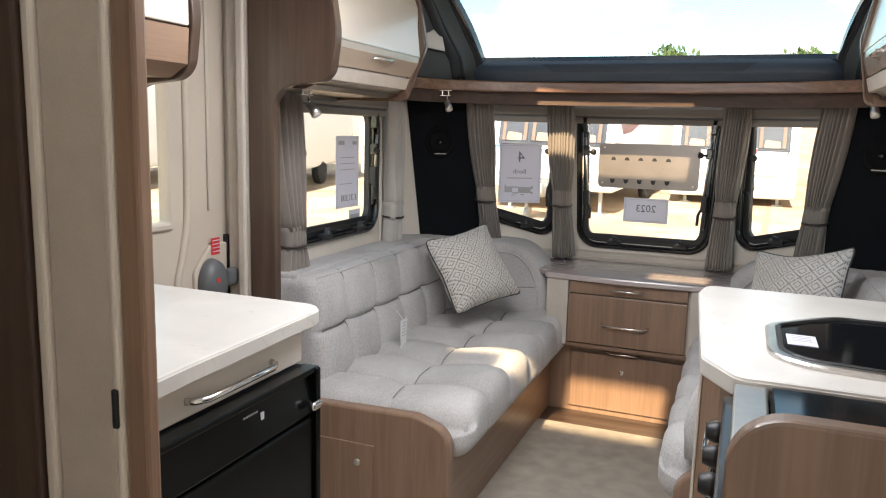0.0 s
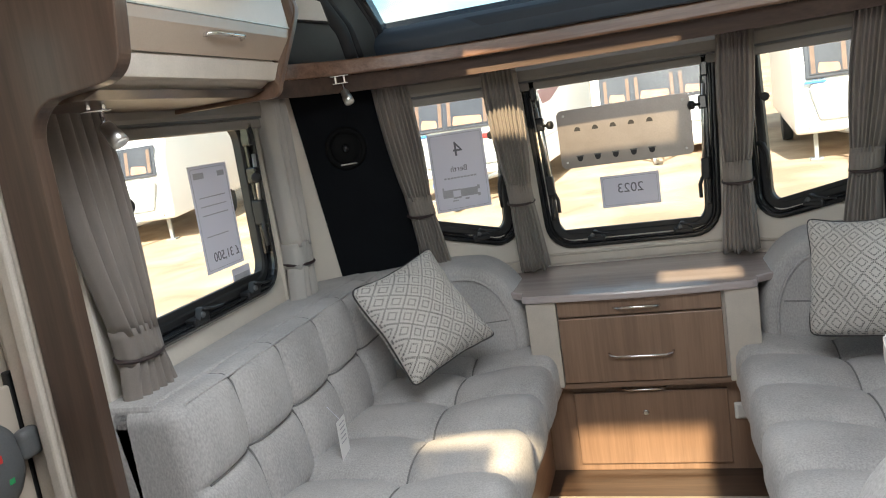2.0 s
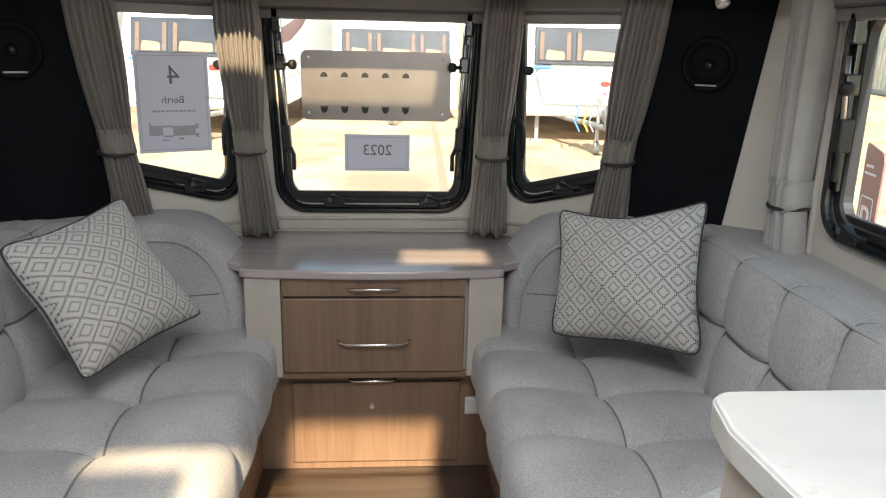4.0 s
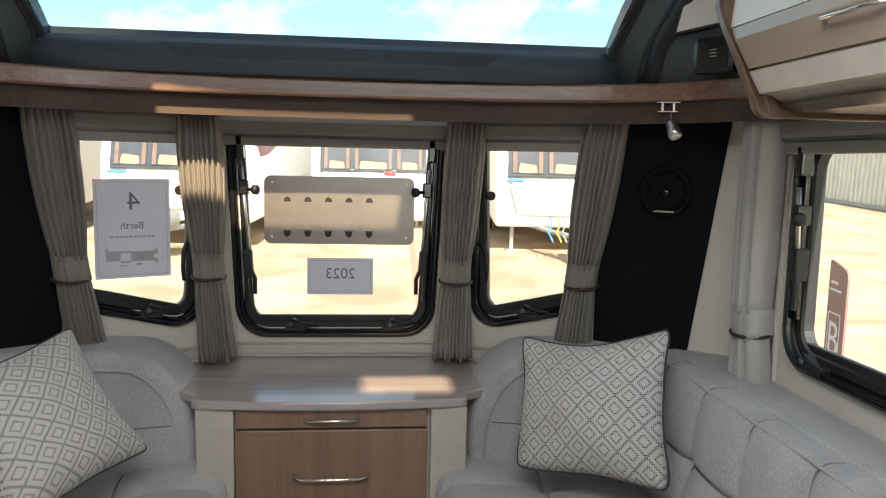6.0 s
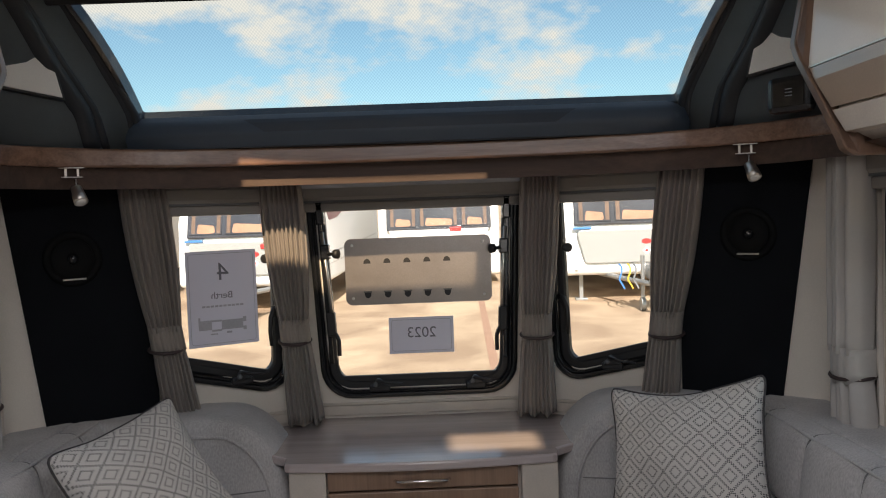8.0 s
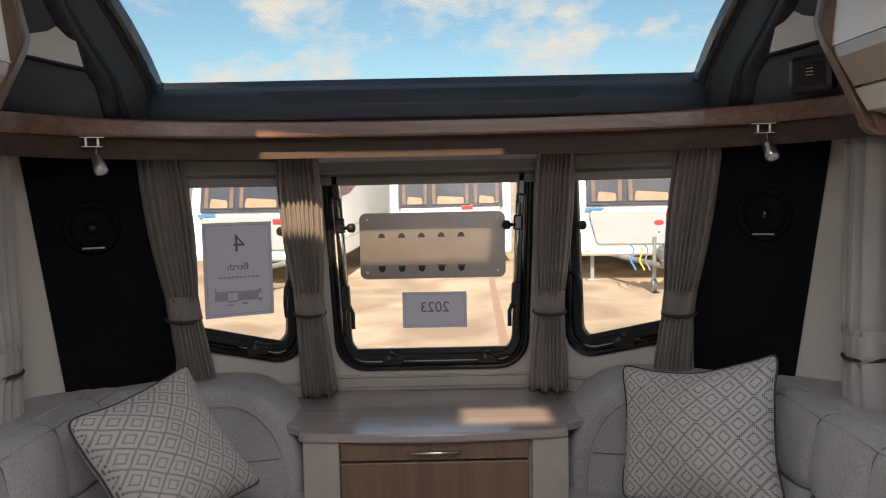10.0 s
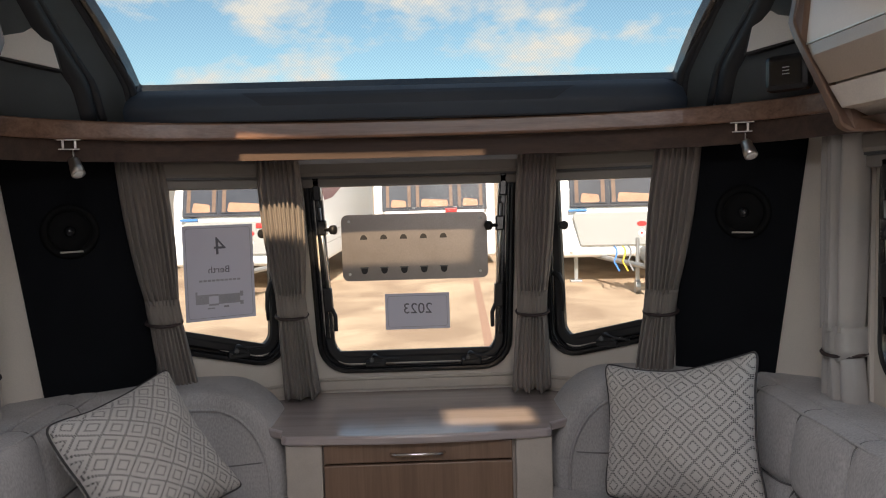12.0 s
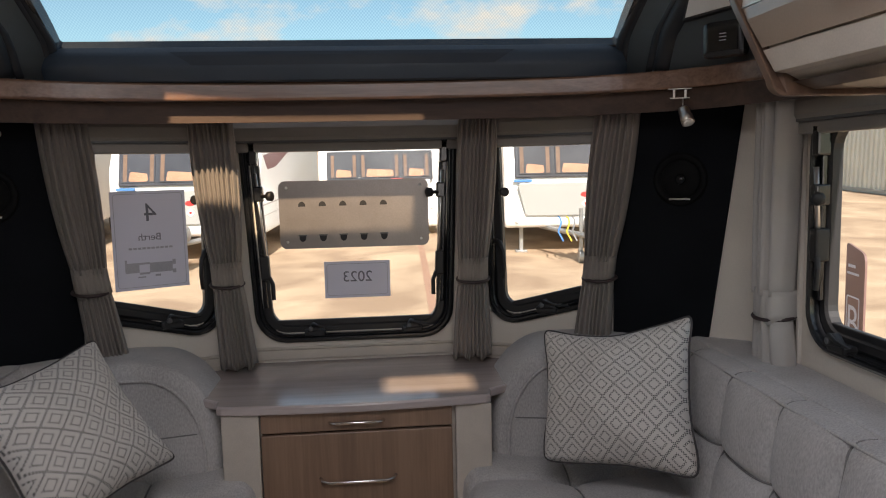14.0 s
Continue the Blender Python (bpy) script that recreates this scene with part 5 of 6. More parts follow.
part("moulding", join(tube([MD @ Vector(p) for p in smooth_line([(0.40, 1.75, 0.004), (0.405, 1.35, 0.004), (0.40, 1.05, 0.004), (0.375, 0.92, 0.004), (0.345, 0.80, 0.004), (0.34, 0.5, 0.004)], 5)], 0.012, 8),
                      box(0.50, 0.512, 1.05, 1.72, 0.0, 0.008, 0.003, MD)), DOORSKIN, dr, smooth=True)
part("lower_shell", prism(rounded([(0.42, 0.25), (0.60, 0.25), (0.60, 0.94), (0.50, 0.94), (0.42, 0.86)], 0.03), 0.0, 0.014, "z", 0.004, MD), DOORSKIN, dr)
lt = part("lock_case", lathe([(0.060, 0), (0.061, 0.020), (0.056, 0.040), (0.040, 0.053), (0.015, 0.058), (0.002, 0.0585)], MD @ Matrix.Translation((0.49, 0.81, 0.002)) @ Matrix.Diagonal((1, 1.42, 1, 1)), 32), GREYP, dr, "grey rounded lock housing", True)
part("lock_lever", rbox((0.05, 0.06, 0.03), 0.014, (8, 8, 6), None, MD @ Matrix.Translation((0.555, 0.83, 0.05))), GREYP, lt, "", True)
part("lock_dot", box(0.468, 0.484, 0.822, 0.838, 0.057, 0.0615, 0.002, MD), RED, lt, "red mark")
part("open_dot", box(0.487, 0.500, 0.775, 0.787, 0.056, 0.0605, 0.002, MD), GREEN, lt, "green mark")
lb = thing("warning_label", MD @ Vector((0.52, 0.93, 0.015)), "small red warning label on the entrance door", "label")
part("sticker", box(0.498, 0.540, 0.905, 0.960, 0.0145, 0.0155, 0.0003, MD), RED, lb)
part("print", join(*[box(0.505, 0.538, 0.950 - 0.012 * k, 0.953 - 0.012 * k, 0.0156, 0.016, 0, MD) for k in range(4)]), PAPER, lb, "pale lines")
part("seal_strip", box(0.575, 0.592, 0.10, 0.965, 0.0, 0.016, 0.004, MD), BLACKM, dr)
for u0, u1, w in ((0.592, 0.617, 0.02), (0.625, 0.66, 0.045)):
    solid("door_trim", box(u0, u1, 0.0, 1.95, 0.0, w, 0.006, MD), PALE, "pale door frame moulding", "trim", "structure")
solid("door_trim", box(0.66, 0.70, 0.0, 1.95, 0.0, 0.07, 0.008, MD), PALE, "pale flyscreen rail beside the door", "trim", "structure")
solid("door_trim", box(-0.08, 0.62, 1.80, 1.86, -0.01, 0.03, 0.006, MD), IVORY, "ivory door head moulding", "trim", "structure")

# ---- kitchen ----
lc = [(-HW, -2.425), (-0.402, -2.425), (-0.384, -2.90), (-0.372, -3.08), (-HW, -3.08)]
lu = thing("fridge_cabinet", (-0.75, -2.75, 0), "pale cabinet with a drawer above a black fridge", "cabinet")
part("body", prism([(-1.12, -2.475), (-0.45, -2.475), (-0.45, -3.07), (-1.12, -3.07)], 0.0, 0.888, "z", 0.003), PALE, lu)
d = part("drawer", box(-0.449, -0.432, -3.06, -2.482, 0.806, 0.884, 0.004), IVORY, lu, "ivory gloss drawer front")
handle(d, (-0.433, -2.86, 0.838), (-0.433, -2.60, 0.838), (0.028, 0, 0.0), 0.007)
wt = solid("worktop", prism(rounded(lc, [0, 0.06, 0, 0, 0]), 0.889, 0.926, "z", 0.005), WORKTOP, "white marbled laminate worktop with a rounded corner", "worktop")
part("edging", ring(inset(lc, -0.0015), 0.004, 0.894, 0.921, [0, 0.06, 0, 0, 0], Matrix.Identity(4), 0.0008), WORKTOP, wt, "pale laminate edge band")
fr = thing("fridge", (-0.6, -2.77, 0.12), "black glossy built-in fridge under the worktop", "fridge")
part("case", box(-0.449, -0.425, -3.06, -2.482, 0.05, 0.800, 0.004), BLACKM, fr)
part("door", box(-0.424, -0.395, -3.05, -2.495, 0.06, 0.690, 0.008), FRIDGE, fr, "black gloss door")
pn = part("control_strip", prism([(-0.424, 0.697), (-0.395, 0.697), (-0.405, 0.787), (-0.424, 0.792)], -3.05, -2.495, "y", 0.003), FRIDGE, fr, "black control strip")
part("print", join(*[box(-0.4035, -0.4015, -2.735 + 0.008 * k, -2.730 + 0.008 * k, 0.764, 0.7675, 0) for k in range(6)], box(-0.4025, -0.3995, -2.682, -2.672, 0.745, 0.760, 0)), PAPER, pn, "small pale marks")
part("edge_frame", join(box(-0.43, -0.385, -2.494, -2.478, 0.05, 0.800, 0.004), box(-0.43, -0.39, -3.06, -2.478, 0.789, 0.802, 0.003)), FRIDGE, fr, "dark metal edge")
part("catch", rbox((0.02, 0.035, 0.02), 0.008, (6, 8, 6), None, Matrix.Translation((-0.380, -2.512, 0.722))), CHROME, fr, "small chrome door catch", True)
shaped_panel(-2.435, 0.03, -0.945, 0.926, "dark walnut end panel between worktop and locker", zc=1.405, xo=0.745)
ul = thing("overhead_locker", (-0.9, -2.78, 1.45), "overhead locker with built-in appliance above the fridge unit", "locker", "overhead lockers")
part("carcass", prism([(-1.124, 1.43), (-0.80, 1.43), (-0.75, 1.46), (-0.745, 1.54), (-1.124, 1.54)], -3.08, -2.455, "y", 0.004), WOOD_Y, ul, "walnut base with a rounded edge")
part("flap", prism([(-1.124, 1.545), (-0.745, 1.545), (-0.745, 1.62), (-1.124, 1.62)], -3.08, -2.455, "y", 0.004), IVORY, ul)
part("upper_box", box(-1.124, -0.76, -3.08, -2.455, 1.625, 1.949, 0.004), PALE, ul)
part("appliance_front", box(-0.759, -0.74, -3.02, -2.50, 1.64, 1.90, 0.006), DARKGLASS, ul, "dark glass front")

# partition and sliding door frame behind the fridge unit
for x0, x1, y0, y1, mt_, lbl in ((-0.286, -0.248, -3.142, -3.118, WOOD, "walnut edge post of the partition"), (-0.301, -0.288, -3.146, -3.118, IVORY, "pale edge strip of the sliding door"),
                                 (-0.412, -0.303, -3.140, -3.118, PALE, "grey-beige sliding door panel"), (-0.433, -0.414, -3.147, -3.118, IVORY, "ivory jamb moulding of the partition"), (-0.62, -0.435, -3.155, -3.118, DARKWOOD, "dark walnut partition board")):
    solid("partition", box(x0, x1, y0, y1, 0.0, CEILZ - 0.002, 0.005), mt_, lbl, "partition", "structure")
solid("partition", box(-HW, -0.62, -3.14, -3.11, 0.0, CEILZ - 0.002, 0.002), CREAM, "cream partition wall", "partition", "structure")
solid("door_catch", box(-0.300, -0.290, -3.152, -3.1458, 0.92, 0.975, 0.003), BLACKM, "small dark catch on the sliding door edge", "catch")

kc = [(0.385, -1.815), (HW, -1.815), (HW, -2.602), (0.470, -2.602), (0.410, -2.50), (0.370, -1.90)]
ku = thing("kitchen_cabinet", (0.78, -2.2, 0), "pale kitchen cabinet with a slim walnut end unit", "cabinet")
part("end_panel", box(0.396, HW - 0.002, -1.957, -1.862, 0.0, 0.903, 0.003), WOOD, ku, "walnut end unit")
ef = part("end_face", box(0.388, 0.3955, -1.959, -1.860, 0.03, 0.901, 0.002), PALE, ku, "pale greige edge face")
part("push_lock", rbox((0.016, 0.022, 0.040), 0.007, (6, 6, 8), None, Matrix.Translation((0.386, -1.892, 0.832))), CHROME, ef, "chrome push lock", True)
part("body", prism([(0.475, -1.958), (HW - 0.002, -1.958), (HW - 0.002, -2.595), (0.475, -2.595)], 0.0, 0.903, "z", 0.002), PALE, ku)
d1 = part("drawer", box(0.455, 0.474, -2.375, -1.962, 0.56, 0.901, 0.004), IVORY, ku, "ivory gloss drawer front")
handle(d1, (0.456, -2.35, 0.70), (0.456, -2.16, 0.70), (-0.032, 0, 0.0), 0.007)
part("door", box(0.455, 0.474, -2.375, -1.962, 0.06, 0.554, 0.004), IVORY, ku, "ivory gloss door")
part("corner_post", prism([(0.445, -2.378), (0.474, -2.378), (0.474, -2.595), (0.466, -2.595), (0.445, -2.50)], 0.0, 0.903, "z", 0.004), WOOD, ku, "walnut corner post")
wt = solid("worktop", prism(rounded(kc, [0.03, 0, 0, 0.03, 0.05, 0.05]), 0.905, 0.942, "z", 0.005), WORKTOP, "white marbled laminate kitchen worktop with a shaped edge", "worktop")
part("edging", ring(inset(kc, -0.0015), 0.004, 0.910, 0.937, [0.03, 0, 0, 0.03, 0.05, 0.05], Matrix.Identity(4), 0.0008), WORKTOP, wt, "pale laminate edge band")
sk = thing("sink", (0.8, -2.2, 0.942), "inset steel sink under a smoked glass lid", "sink")
so_ = [(0.517, -2.50), (1.05, -2.565), (1.05, -2.08), (0.65, -2.095), (0.517, -2.225)]
part("rim", ring([(x, y) for x, y in so_], 0.022, 0.942, 0.952, [0.10, 0.05, 0.05, 0.07, 0.06], Matrix.Identity(4), 0.004), STEEL, sk, "steel rim")
part("lid", prism(rounded(inset(so_, 0.020), [0.085, 0.04, 0.04, 0.055, 0.045]), 0.943, 0.950, "z", 0.002), DARKGLASS, sk, "smoked glass lid")
part("gasket", ring(inset(so_, 0.020), 0.008, 0.943, 0.955, [0.085, 0.04, 0.04, 0.055, 0.045], Matrix.Identity(4), 0.002), BLACKM, sk)
st = part("sticker", box(0.553, 0.605, -2.38, -2.30, 0.9505, 0.9512, 0.0), PAPER, sk, "white sticker")
part("print", join(*[box(0.562, 0.596, -2.315 - 0.012 * k, -2.312 - 0.012 * k, 0.9513, 0.9516, 0) for k in range(4)]), INKL, st)
ck = thing("cooker", (0.8, -2.82, 0), "built-in cooker with dark glass lid and chrome trims", "cooker")
part("case", box(0.472, HW - 0.002, -3.05, -2.610, 0.0, 0.914, 0.004), BLACK, ck)
part("lid", box(0.518, HW - 0.01, -3.045, -2.610, 0.916, 0.936, 0.006), DARKGLASS, ck, "dark glass lid")
part("front_strip", box(0.466, 0.516, -3.045, -2.607, 0.916, 0.933, 0.004), STEEL, ck, "brushed steel strip")
part("control_panel", box(0.452, 0.471, -3.04, -2.616, 0.815, 0.912, 0.004), BLACK, ck, "black control panel")
for k in range(4):
    part("knob", lathe([(0.017, 0), (0.017, 0.008), (0.013, 0.020), (0.011, 0.022)], pose(0.452, -2.64 - 0.10 * k, 0.857, 0, -90, 0), 14), BLACKM, ck, "black control knob with a chrome cap", True)
for z0, z1, nm in ((0.655, 0.806, "grill_door"), (0.30, 0.646, "oven_door")):
    od = part(nm, box(0.446, 0.471, -3.04, -2.616, z0, z1, 0.006), DARKGLASS, ck, "dark glass door")
    part("trim", box(0.438, 0.4455, -3.04, -2.616, z1 - 0.014, z1 - 0.002, 0.003), CHROME, od, "chrome trim")
part("plinth", box(0.46, 0.471, -3.04, -2.616, 0.02, 0.29, 0.004), BLACKM, ck)
solid("screen_panel", prism(rounded([(0.461, 0.0), (HW, 0.0), (HW, 1.051), (0.461, 1.051)], [0, 0, 0, 0.06], 10), -3.09, -3.06, "y", 0.005), SCREENWOOD, "walnut screen panel with a rounded corner beside the cooker", "panel", "structure")

# ---- outdoors ----
def ground_mat():
    m, n, l, b = node_material("dusty_concrete_yard")
    tc = n.new("ShaderNodeTexCoord")
    a, f, rmp = n.new("ShaderNodeTexNoise"), n.new("ShaderNodeTexNoise"), n.new("ShaderNodeValToRGB")
    a.inputs["Scale"].default_value, a.inputs["Detail"].default_value, a.inputs["Distortion"].default_value = 0.9, 10, 0.8
    f.inputs["Scale"].default_value, f.inputs["Detail"].default_value = 30, 4
    l.new(tc.outputs["Object"], a.inputs["Vector"])
    l.new(tc.outputs["Object"], f.inputs["Vector"])
    ad = n.new("ShaderNodeMath")
    ad.operation = "MULTIPLY_ADD"
    ad.inputs[1].default_value = 0.3
    l.new(f.outputs[0], ad.inputs[0])
    l.new(a.outputs[0], ad.inputs[2])
    rmp.color_ramp.elements[0].position, rmp.color_ramp.elements[1].position = 0.5, 0.85
    rmp.color_ramp.elements[0].color, rmp.color_ramp.elements[1].color = (0.30, 0.205, 0.128, 1), (0.54, 0.40, 0.26, 1)
    l.new(ad.outputs[0], rmp.inputs[0])
    l.new(rmp.outputs[0], b.inputs["Base Color"])
    b.inputs["Roughness"].default_value = 0.9
    return m


GZ = 0.0
OUT = Matrix.Translation((0, 0, -0.48)) @ pose(0, 0, 0, 2.5)      # the yard rises a little towards the front
bm = bmesh.new()
bmesh.ops.create_grid(bm, x_segments=4, y_segments=4, size=900, matrix=OUT)
solid("ground", bm, ground_mat(), "sandy dusty concrete yard", "ground", "structure")
solid("ground_joint", box(0.42, 0.52, 1.5, 14, 0.0, 0.004, 0, OUT @ pose(0, 0, 0, 0, 0, -2)), paint("worn_red_joint", (0.34, 0.20, 0.13), 0.9), "faded reddish joint line in the yard", "ground", "structure")
GEL = paint("white_caravan_skin", (0.82, 0.82, 0.80), 0.3, var=0.04, scale=1.5, coat=0.3)
GREYSKIN = paint("grey_caravan_skin", (0.34, 0.34, 0.32), 0.35, var=0.05, scale=2)
TINT = paint("tinted_caravan_window", (0.05, 0.05, 0.055), 0.08, var=0.3, scale=3, coat=0.5)
TYRE = paint("tyre_rubber", (0.015, 0.015, 0.016), 0.8)
GALV = paint("galvanised_steel", (0.35, 0.35, 0.34), 0.5, 0.7)
BLUE = paint("blue_stripe", (0.06, 0.20, 0.48), 0.4)
MAROON = paint("dark_red_decal", (0.16, 0.035, 0.035), 0.4)
YELLOW = paint("yellow_cable", (0.60, 0.42, 0.05), 0.5)
BROWNI = paint("warm_interior", (0.36, 0.20, 0.12), 0.7, var=0.3)


def caravan(x, y, yaw, grey, label, long=5.5, low=0.42, sill=1.20, decal=False):
    """A touring caravan whose nose faces along -y of its own: body, nose panel, windows, hitch, wheels, steadies."""
    m = OUT @ pose(x, y, GZ, 0, 0, yaw)
    th = thing("touring_caravan", OUT @ Vector((x, y, 0)), label, "caravan", "parked caravans")
    side = rounded([(0.0, low), (long, low), (long, 2.55), (0.75, 2.6), (0.10, 1.45)], [0.12, 0.05, 0.2, 0.35, 0.35])
    part("body", prism(side, -1.14, 1.14, "x", 0.06, m), GEL, th)
    nose = prism(rounded([(-0.82, 0.62), (0.82, 0.62), (0.95, 1.13), (-0.95, 1.13)], 0.06), -0.03, 0.05, "y", 0.01, m)
    part("gas_locker_door", nose, GREYSKIN if grey else GEL, th, "smooth nose locker door")
    band = m @ pose(0, 0.045 - 0.5 * (1.20 - sill), sill, -15)
    wp = part("window_band", box(-0.98, 0.98, -0.02, 0.03, 0.0, 0.56, 0.02, band), TINT, th, "dark band of front windows")
    for a, b in ((-0.92, -0.42), (-0.36, 0.36), (0.42, 0.92)):
        part("pane", box(a, b, -0.034, -0.021, 0.05, 0.50, 0.008, band), TINT, wp)
        part("inner_curtain", join(box(a + 0.02, a + 0.08, -0.037, -0.0345, 0.07, 0.48, 0.001, band), box(b - 0.08, b - 0.02, -0.037, -0.0345, 0.07, 0.48, 0.001, band)), DIM, wp, "dim curtains seen through the pane")
        part("inner_cushion", prism(rounded([(a + 0.10, 0.07), (b - 0.10, 0.07), (b - 0.12, 0.19), (a + 0.13, 0.22)], 0.03), -0.037, -0.0345, "y", 0, band), BROWNI, wp, "warm cushions seen through the pane")
    if decal:
        part("swoosh", prism([(0.35, 1.62), (0.9, 1.66), (1.8, 1.78), (3.2, 1.95), (2.2, 1.62), (1.2, 1.42), (0.6, 1.40)], 1.139, 1.144, "x", 0, m), MAROON, th, "dark red swoosh along the side")
        part("side_line", join(box(1.139, 1.144, 0.2, 5.2, 0.86, 0.88, 0, m), box(1.139, 1.144, 0.2, 5.2, 0.70, 0.71, 0, m)), GREYSKIN, th, "thin grey body line")
    if grey:
        part("badge_bars", join(box(0.25, 0.75, -0.034, -0.030, 1.02, 1.06, 0, m)), WHITEP, th, "pale bar of lettering")
        part("gas_label", box(-0.045, 0.045, -0.036, -0.030, -0.045, 0.045, 0.001, m @ Matrix.Translation((0.10, 0, 0.80)) @ pose(0, 0, 0, 0, 45)), WHITEP, th, "white diamond warning label")
        part("gas_label_mark", lathe([(0.022, 0), (0.02, 0.002)], m @ pose(0.10, -0.0362, 0.80, 90), 10), RED, th, "red mark")
        part("oval_badge", lathe([(0.075, 0), (0.07, 0.004)], m @ Matrix.Translation((0.10, -0.031, 0.94)) @ Matrix.Diagonal((1, 1, 0.55, 1)) @ pose(0, 0, 0, 90), 20), RED, th, "red oval badge")
        for cx, cm, nm in ((-0.28, YELLOW, "yellow"), (-0.40, BLUE, "blue"), (-0.20, GALV, "grey")):
            part("cable", tube([m @ Vector((cx + 0.03 * math.sin(k * 0.8), -0.55 - 0.035 * k, 0.66 - 0.035 * k + 0.015 * math.sin(k * 1.1))) for k in range(10)], 0.013, 6), cm, th, nm + " hitch cable")
        part("hitch_cover", rbox((0.34, 0.5, 0.22), 0.06, (8, 10, 6), None, m @ Matrix.Translation((0.12, -0.85, 0.56))), GALV, th, "grey hitch cover", True)
        part("stripe", box(-1.0, -0.72, -0.014, 0.03, 1.145, 1.18, 0.004, m), BLUE, th, "blue stripe")
    for k in (-1, 1):
        part("nose_lamp", lathe([(0.035, 0), (0.03, 0.02)], m @ pose(k * 0.95, 0.0, 0.55, 90), 12), WHITEP, th)
        wh = part("wheel", lathe([(0.20, -0.09), (0.31, -0.08), (0.325, 0.0), (0.31, 0.08), (0.20, 0.09)], m @ pose(k * 1.05, long * 0.55, 0.325, 0, 90), 24), TYRE, th)
        part("steady", join(box(k * 0.85 - 0.03, k * 0.85 + 0.03, 0.35, 0.41, 0.02, 0.5, 0.005, m), box(k * 0.85 - 0.09, k * 0.85 + 0.09, 0.29, 0.47, 0.0, 0.03, 0.004, m)), GALV, th)
    part("drawbar", join(tube([m @ Vector((-0.55, 0.3, 0.42)), m @ Vector((0, -1.1, 0.42))], 0.04), tube([m @ Vector((0.55, 0.3, 0.42)), m @ Vector((0, -1.1, 0.42))], 0.04)), GALV, th)
    part("hitch", join(box(-0.06, 0.06, -1.35, -1.0, 0.40, 0.52, 0.02, m), box(-0.02, 0.02, -1.2, -0.9, 0.5, 0.72, 0.008, m)), GALV, th)
    part("brake_lever", tube([m @ Vector((0.08, -0.8, 0.45)), m @ Vector((0.10, -0.75, 0.85))], 0.018), BLACKM, th, "black brake lever")
    part("jockey_wheel", join(tube([m @ Vector((-0.10, -0.75, 0.12)), m @ Vector((-0.10, -0.75, 0.80))], 0.03), lathe([(0.10, -0.03), (0.10, 0.03)], m @ pose(-0.10, -0.75, 0.10, 0, 90), 16)), GALV, th)
    part("hitch_lamp", box(0.2, 0.42, -0.05, -0.02, 1.02, 1.10, 0.02, m), RED, th, "red lamp")
    return th


caravan(3.20, 8.9, -5, True, "white touring caravan with grey nose parked in the yard")
caravan(0.18, 11.6, 0, False, "white touring caravan with dark front windows parked in the yard", low=0.16, sill=1.06)
caravan(-2.78, 9.1, -5, True, "white touring caravan with a dark red swoosh in the yard", decal=True)
caravan(-5.9, 10.2, 6, False, "white touring caravan parked in the yard")
caravan(6.4, 10.6, -8, False, "white touring caravan parked in the yard")
for k, (xx, yy, g) in enumerate(((-9.2, 8.2, True), (-12.4, 7.0, False), (-15.8, 6.2, True), (-19.0, 4.0, False), (-22.0, 1.0, True))):
    caravan(xx, yy, 12 + 4 * k, g, "white touring caravan parked along the yard's far side")

# shipping container across the yard
cn = thing("shipping_container", OUT @ Vector((16, 18, 0)), "pale corrugated steel storage container", "container")
prof = []
for k in range(60):
    y = 12.0 + k * 0.2
    prof += [(14.0, y), (14.0, y + 0.08), (14.05, y + 0.10), (14.05, y + 0.18)]
prof += [(16.4, 24.0), (16.4, 12.0)]
part("shell", prism(prof, 0.12, 2.6, "z", 0, OUT), paint("pale_container_paint", (0.60, 0.60, 0.54), 0.55, var=0.15, scale=2), cn)
part("bottom_rail", box(13.98, 16.4, 12.0, 24.0, 0.0, 0.13, 0.01, OUT), GALV, cn)
part("top_rail", box(13.98, 16.4, 12.0, 24.0, 2.6, 2.72, 0.01, OUT), GALV, cn)

# sign board by the side window
sg = thing("sign_board", (2.4, 0.93, -0.42), "dark reddish sign board with a boxed letter", "sign")
msg = board(2.42, 1.03, 2.38, 0.83)
SIGNC = paint("faded_maroon_sign", (0.20, 0.115, 0.10), 0.6)
part("panel", prism(rounded([(0.0, -0.46), (0.21, -0.46), (0.21, 0.86), (0.0, 0.90)], [0, 0, 0.05, 0.02]), 0, 0.010, "z", 0, msg), SIGNC, sg)
part("box_line", ring([(0.02, 0.36), (0.165, 0.36), (0.165, 0.64), (0.02, 0.64)], 0.009, 0.010, 0.012, 0.015, msg, 0.002), PAPER, sg)
words("lettering", "B", 0.24, PAPER, sg, msg @ Matrix.Translation((0.093, 0.50, 0.011)))
part("print", join(box(0.03, 0.11, 0.78, 0.795, 0.010, 0.012, 0, msg), box(0.02, 0.15, 0.745, 0.757, 0.010, 0.012, 0, msg)), PAPER, sg, "pale bars of print")

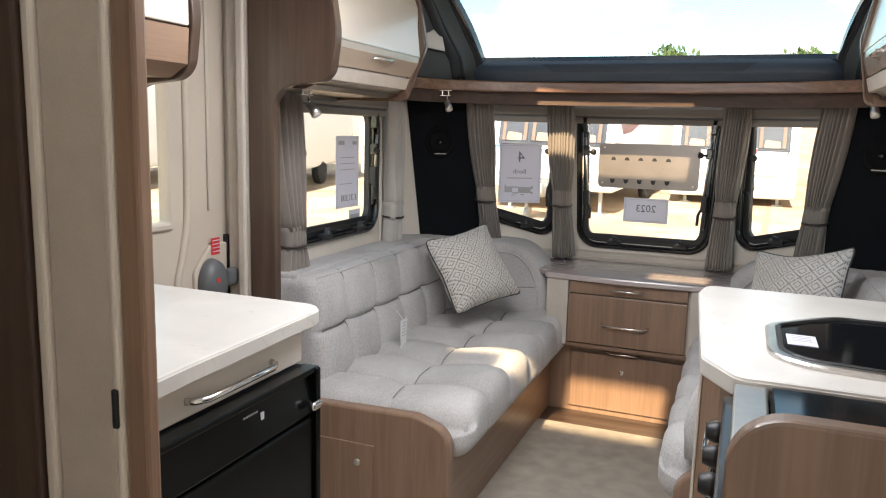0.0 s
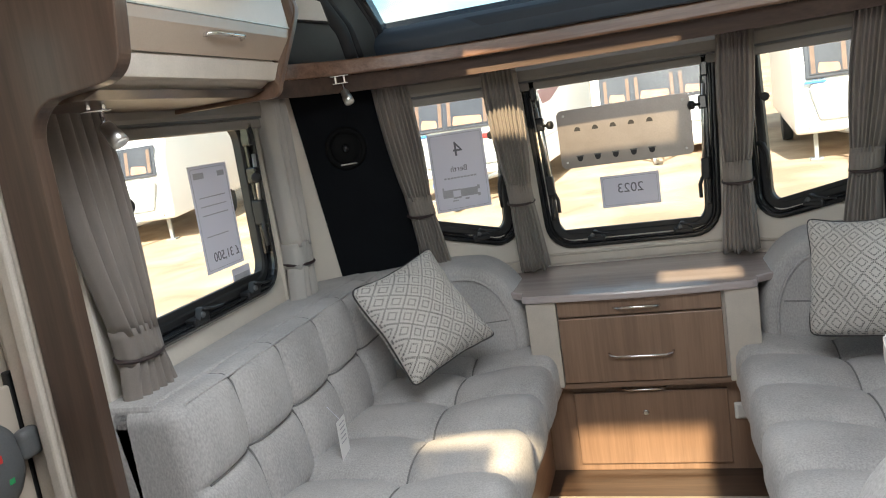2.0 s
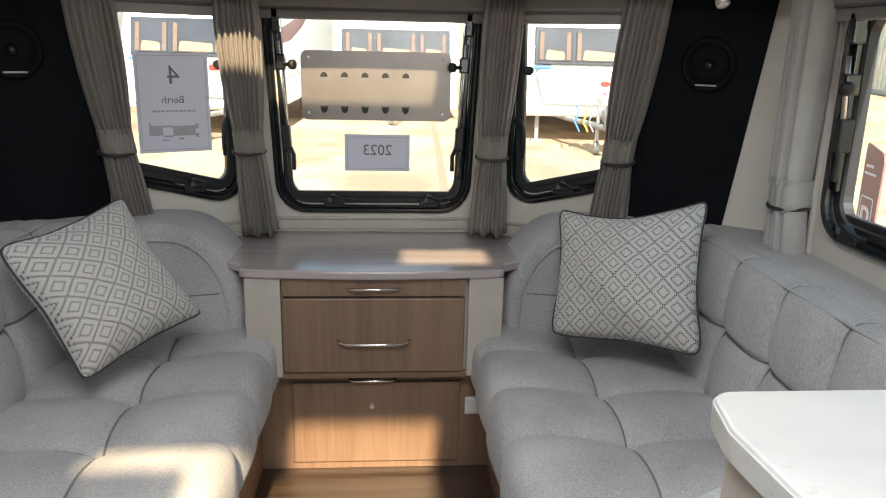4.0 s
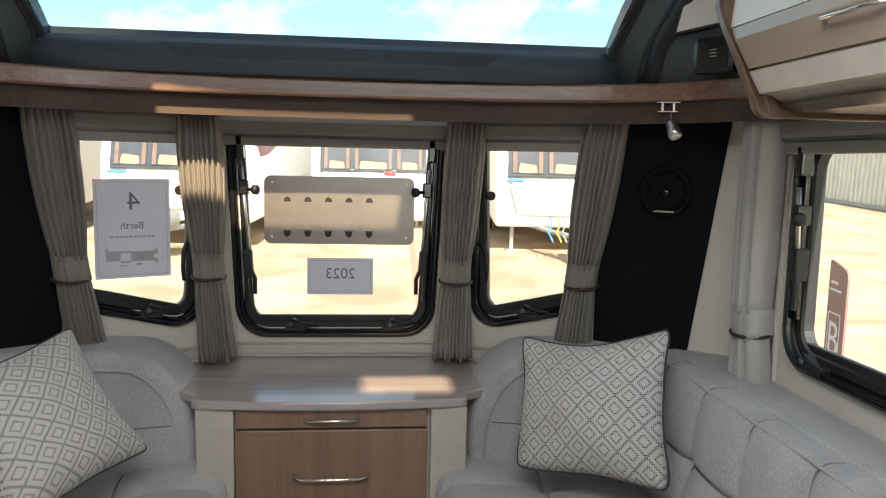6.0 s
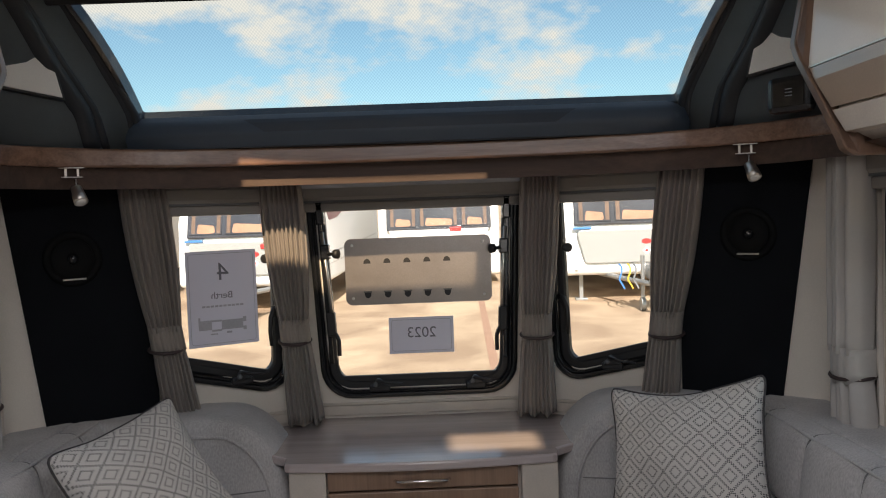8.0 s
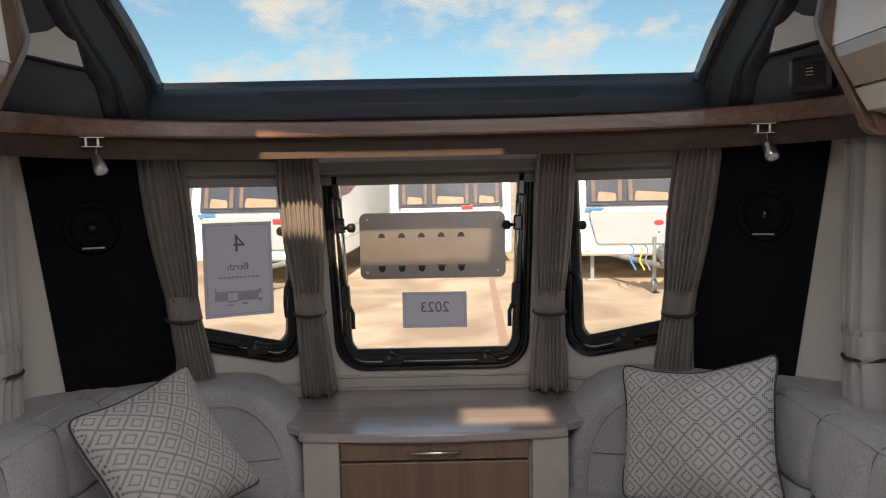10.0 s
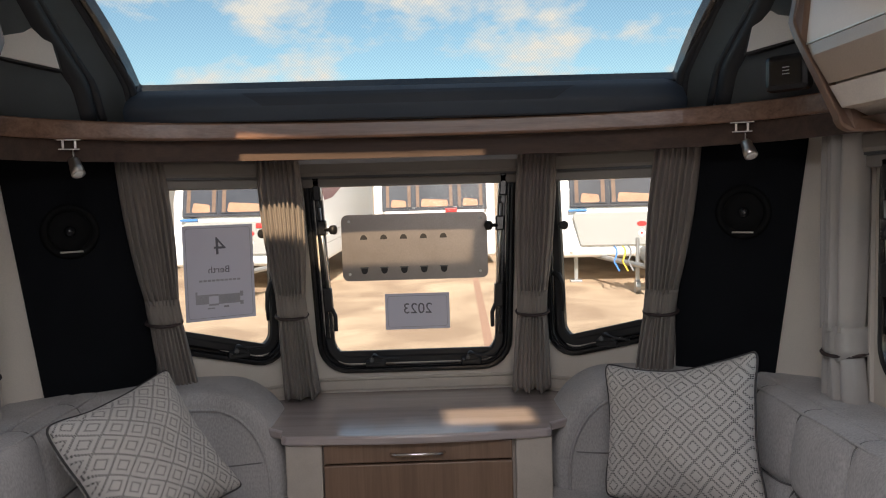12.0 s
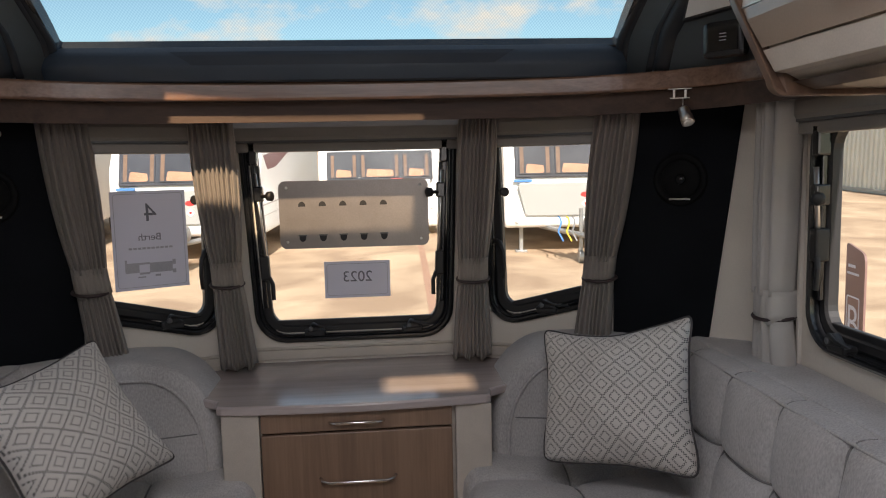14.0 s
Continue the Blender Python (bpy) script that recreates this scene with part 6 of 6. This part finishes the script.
# direction signs across the yard, seen past the entrance door
TEAL = paint("teal_sign_paint", (0.05, 0.32, 0.36), 0.5)
for px, py, z0, z1, cm, nm in ((-6.6, 2.42, 0.98, 1.47, RED, "red"), (-6.62, 2.19, 1.39, 1.72, TEAL, "teal")):
    si = thing("yard_sign", OUT @ Vector((px, py, 0)), nm + " sign board on a post in the yard", "sign")
    mm = OUT @ board(px, py - 0.2, px, py + 0.2)
    bd = part("board", box(0.10, 0.30, z0, z1, 0.0, 0.02, 0.004, mm), cm, si)
    part("print", join(*[box(0.13, 0.27, z1 - 0.10 - 0.09 * q, z1 - 0.06 - 0.09 * q, 0.02, 0.023, 0, mm) for q in range(3)]), PAPER, bd, "white bars of print")
    part("post", box(0.18, 0.22, 0.0, z0, 0.0, 0.02, 0.003, mm), GALV, si)

# hedge and trees at the yard's edge
LEAF = paint("tree_foliage", (0.075, 0.11, 0.03), 0.8, var=0.5, scale=3)
BARK = paint("bark", (0.09, 0.065, 0.045), 0.9, var=0.3)


def tree(x, y, h, w, seed):
    rnd = random.Random(seed)
    th = thing("tree", OUT @ Vector((x, y, 0)), "leafy green tree beyond the yard", "tree", "trees beyond the yard")
    bits = [tube([(x, y, GZ), (x + 0.1, y, GZ + h * 0.3), (x + 0.15, y + 0.1, GZ + h * 0.6)], [0.22, 0.17, 0.09])]
    for k in range(5):
        a = rnd.uniform(0, 6.28)
        bits.append(tube([(x + 0.1, y, GZ + h * 0.35), (x + w * 0.3 * math.cos(a), y + w * 0.3 * math.sin(a), GZ + h * 0.65)], [0.09, 0.03], 6))
    bits = [q for q in bits]
    for q in bits:
        q.transform(OUT)
    part("trunk", join(*bits), BARK, th)
    bm = bmesh.new()
    for k in range(900):
        a, e, q = rnd.uniform(0, 6.28), rnd.uniform(-0.6, 1.5), rnd.uniform(0.55, 1.0) * (0.8 + 0.25 * math.sin(3 * rnd.uniform(0, 6)))
        c = Vector((x + w * 0.5 * q * math.cos(a) * math.cos(e), y + w * 0.5 * q * math.sin(a) * math.cos(e), GZ + h * 0.62 + h * 0.36 * q * math.sin(e)))
        s_ = rnd.uniform(0.15, 0.42)
        mm = Matrix.Translation(c) @ Euler((rnd.uniform(0, 6), rnd.uniform(0, 6), rnd.uniform(0, 6))).to_matrix().to_4x4()
        vs = [bm.verts.new(mm @ Vector(p)) for p in ((-s_, 0, 0), (0, -s_ * 0.5, 0.05), (s_, 0, 0), (0, s_ * 0.5, 0.05))]
        bm.faces.new(vs)
    bm.transform(OUT)
    part("crown", bm, LEAF, th)
    return th


for k, (x, y, h, w) in enumerate(((-6, 62, 6.6, 6), (4, 64, 6.3, 7), (13, 60, 7.2, 9), (-40, 12, 7, 8), (-38, 2, 6.5, 8), (-42, -8, 7, 9))):
    tree(x, y, h, w, 11 + k)
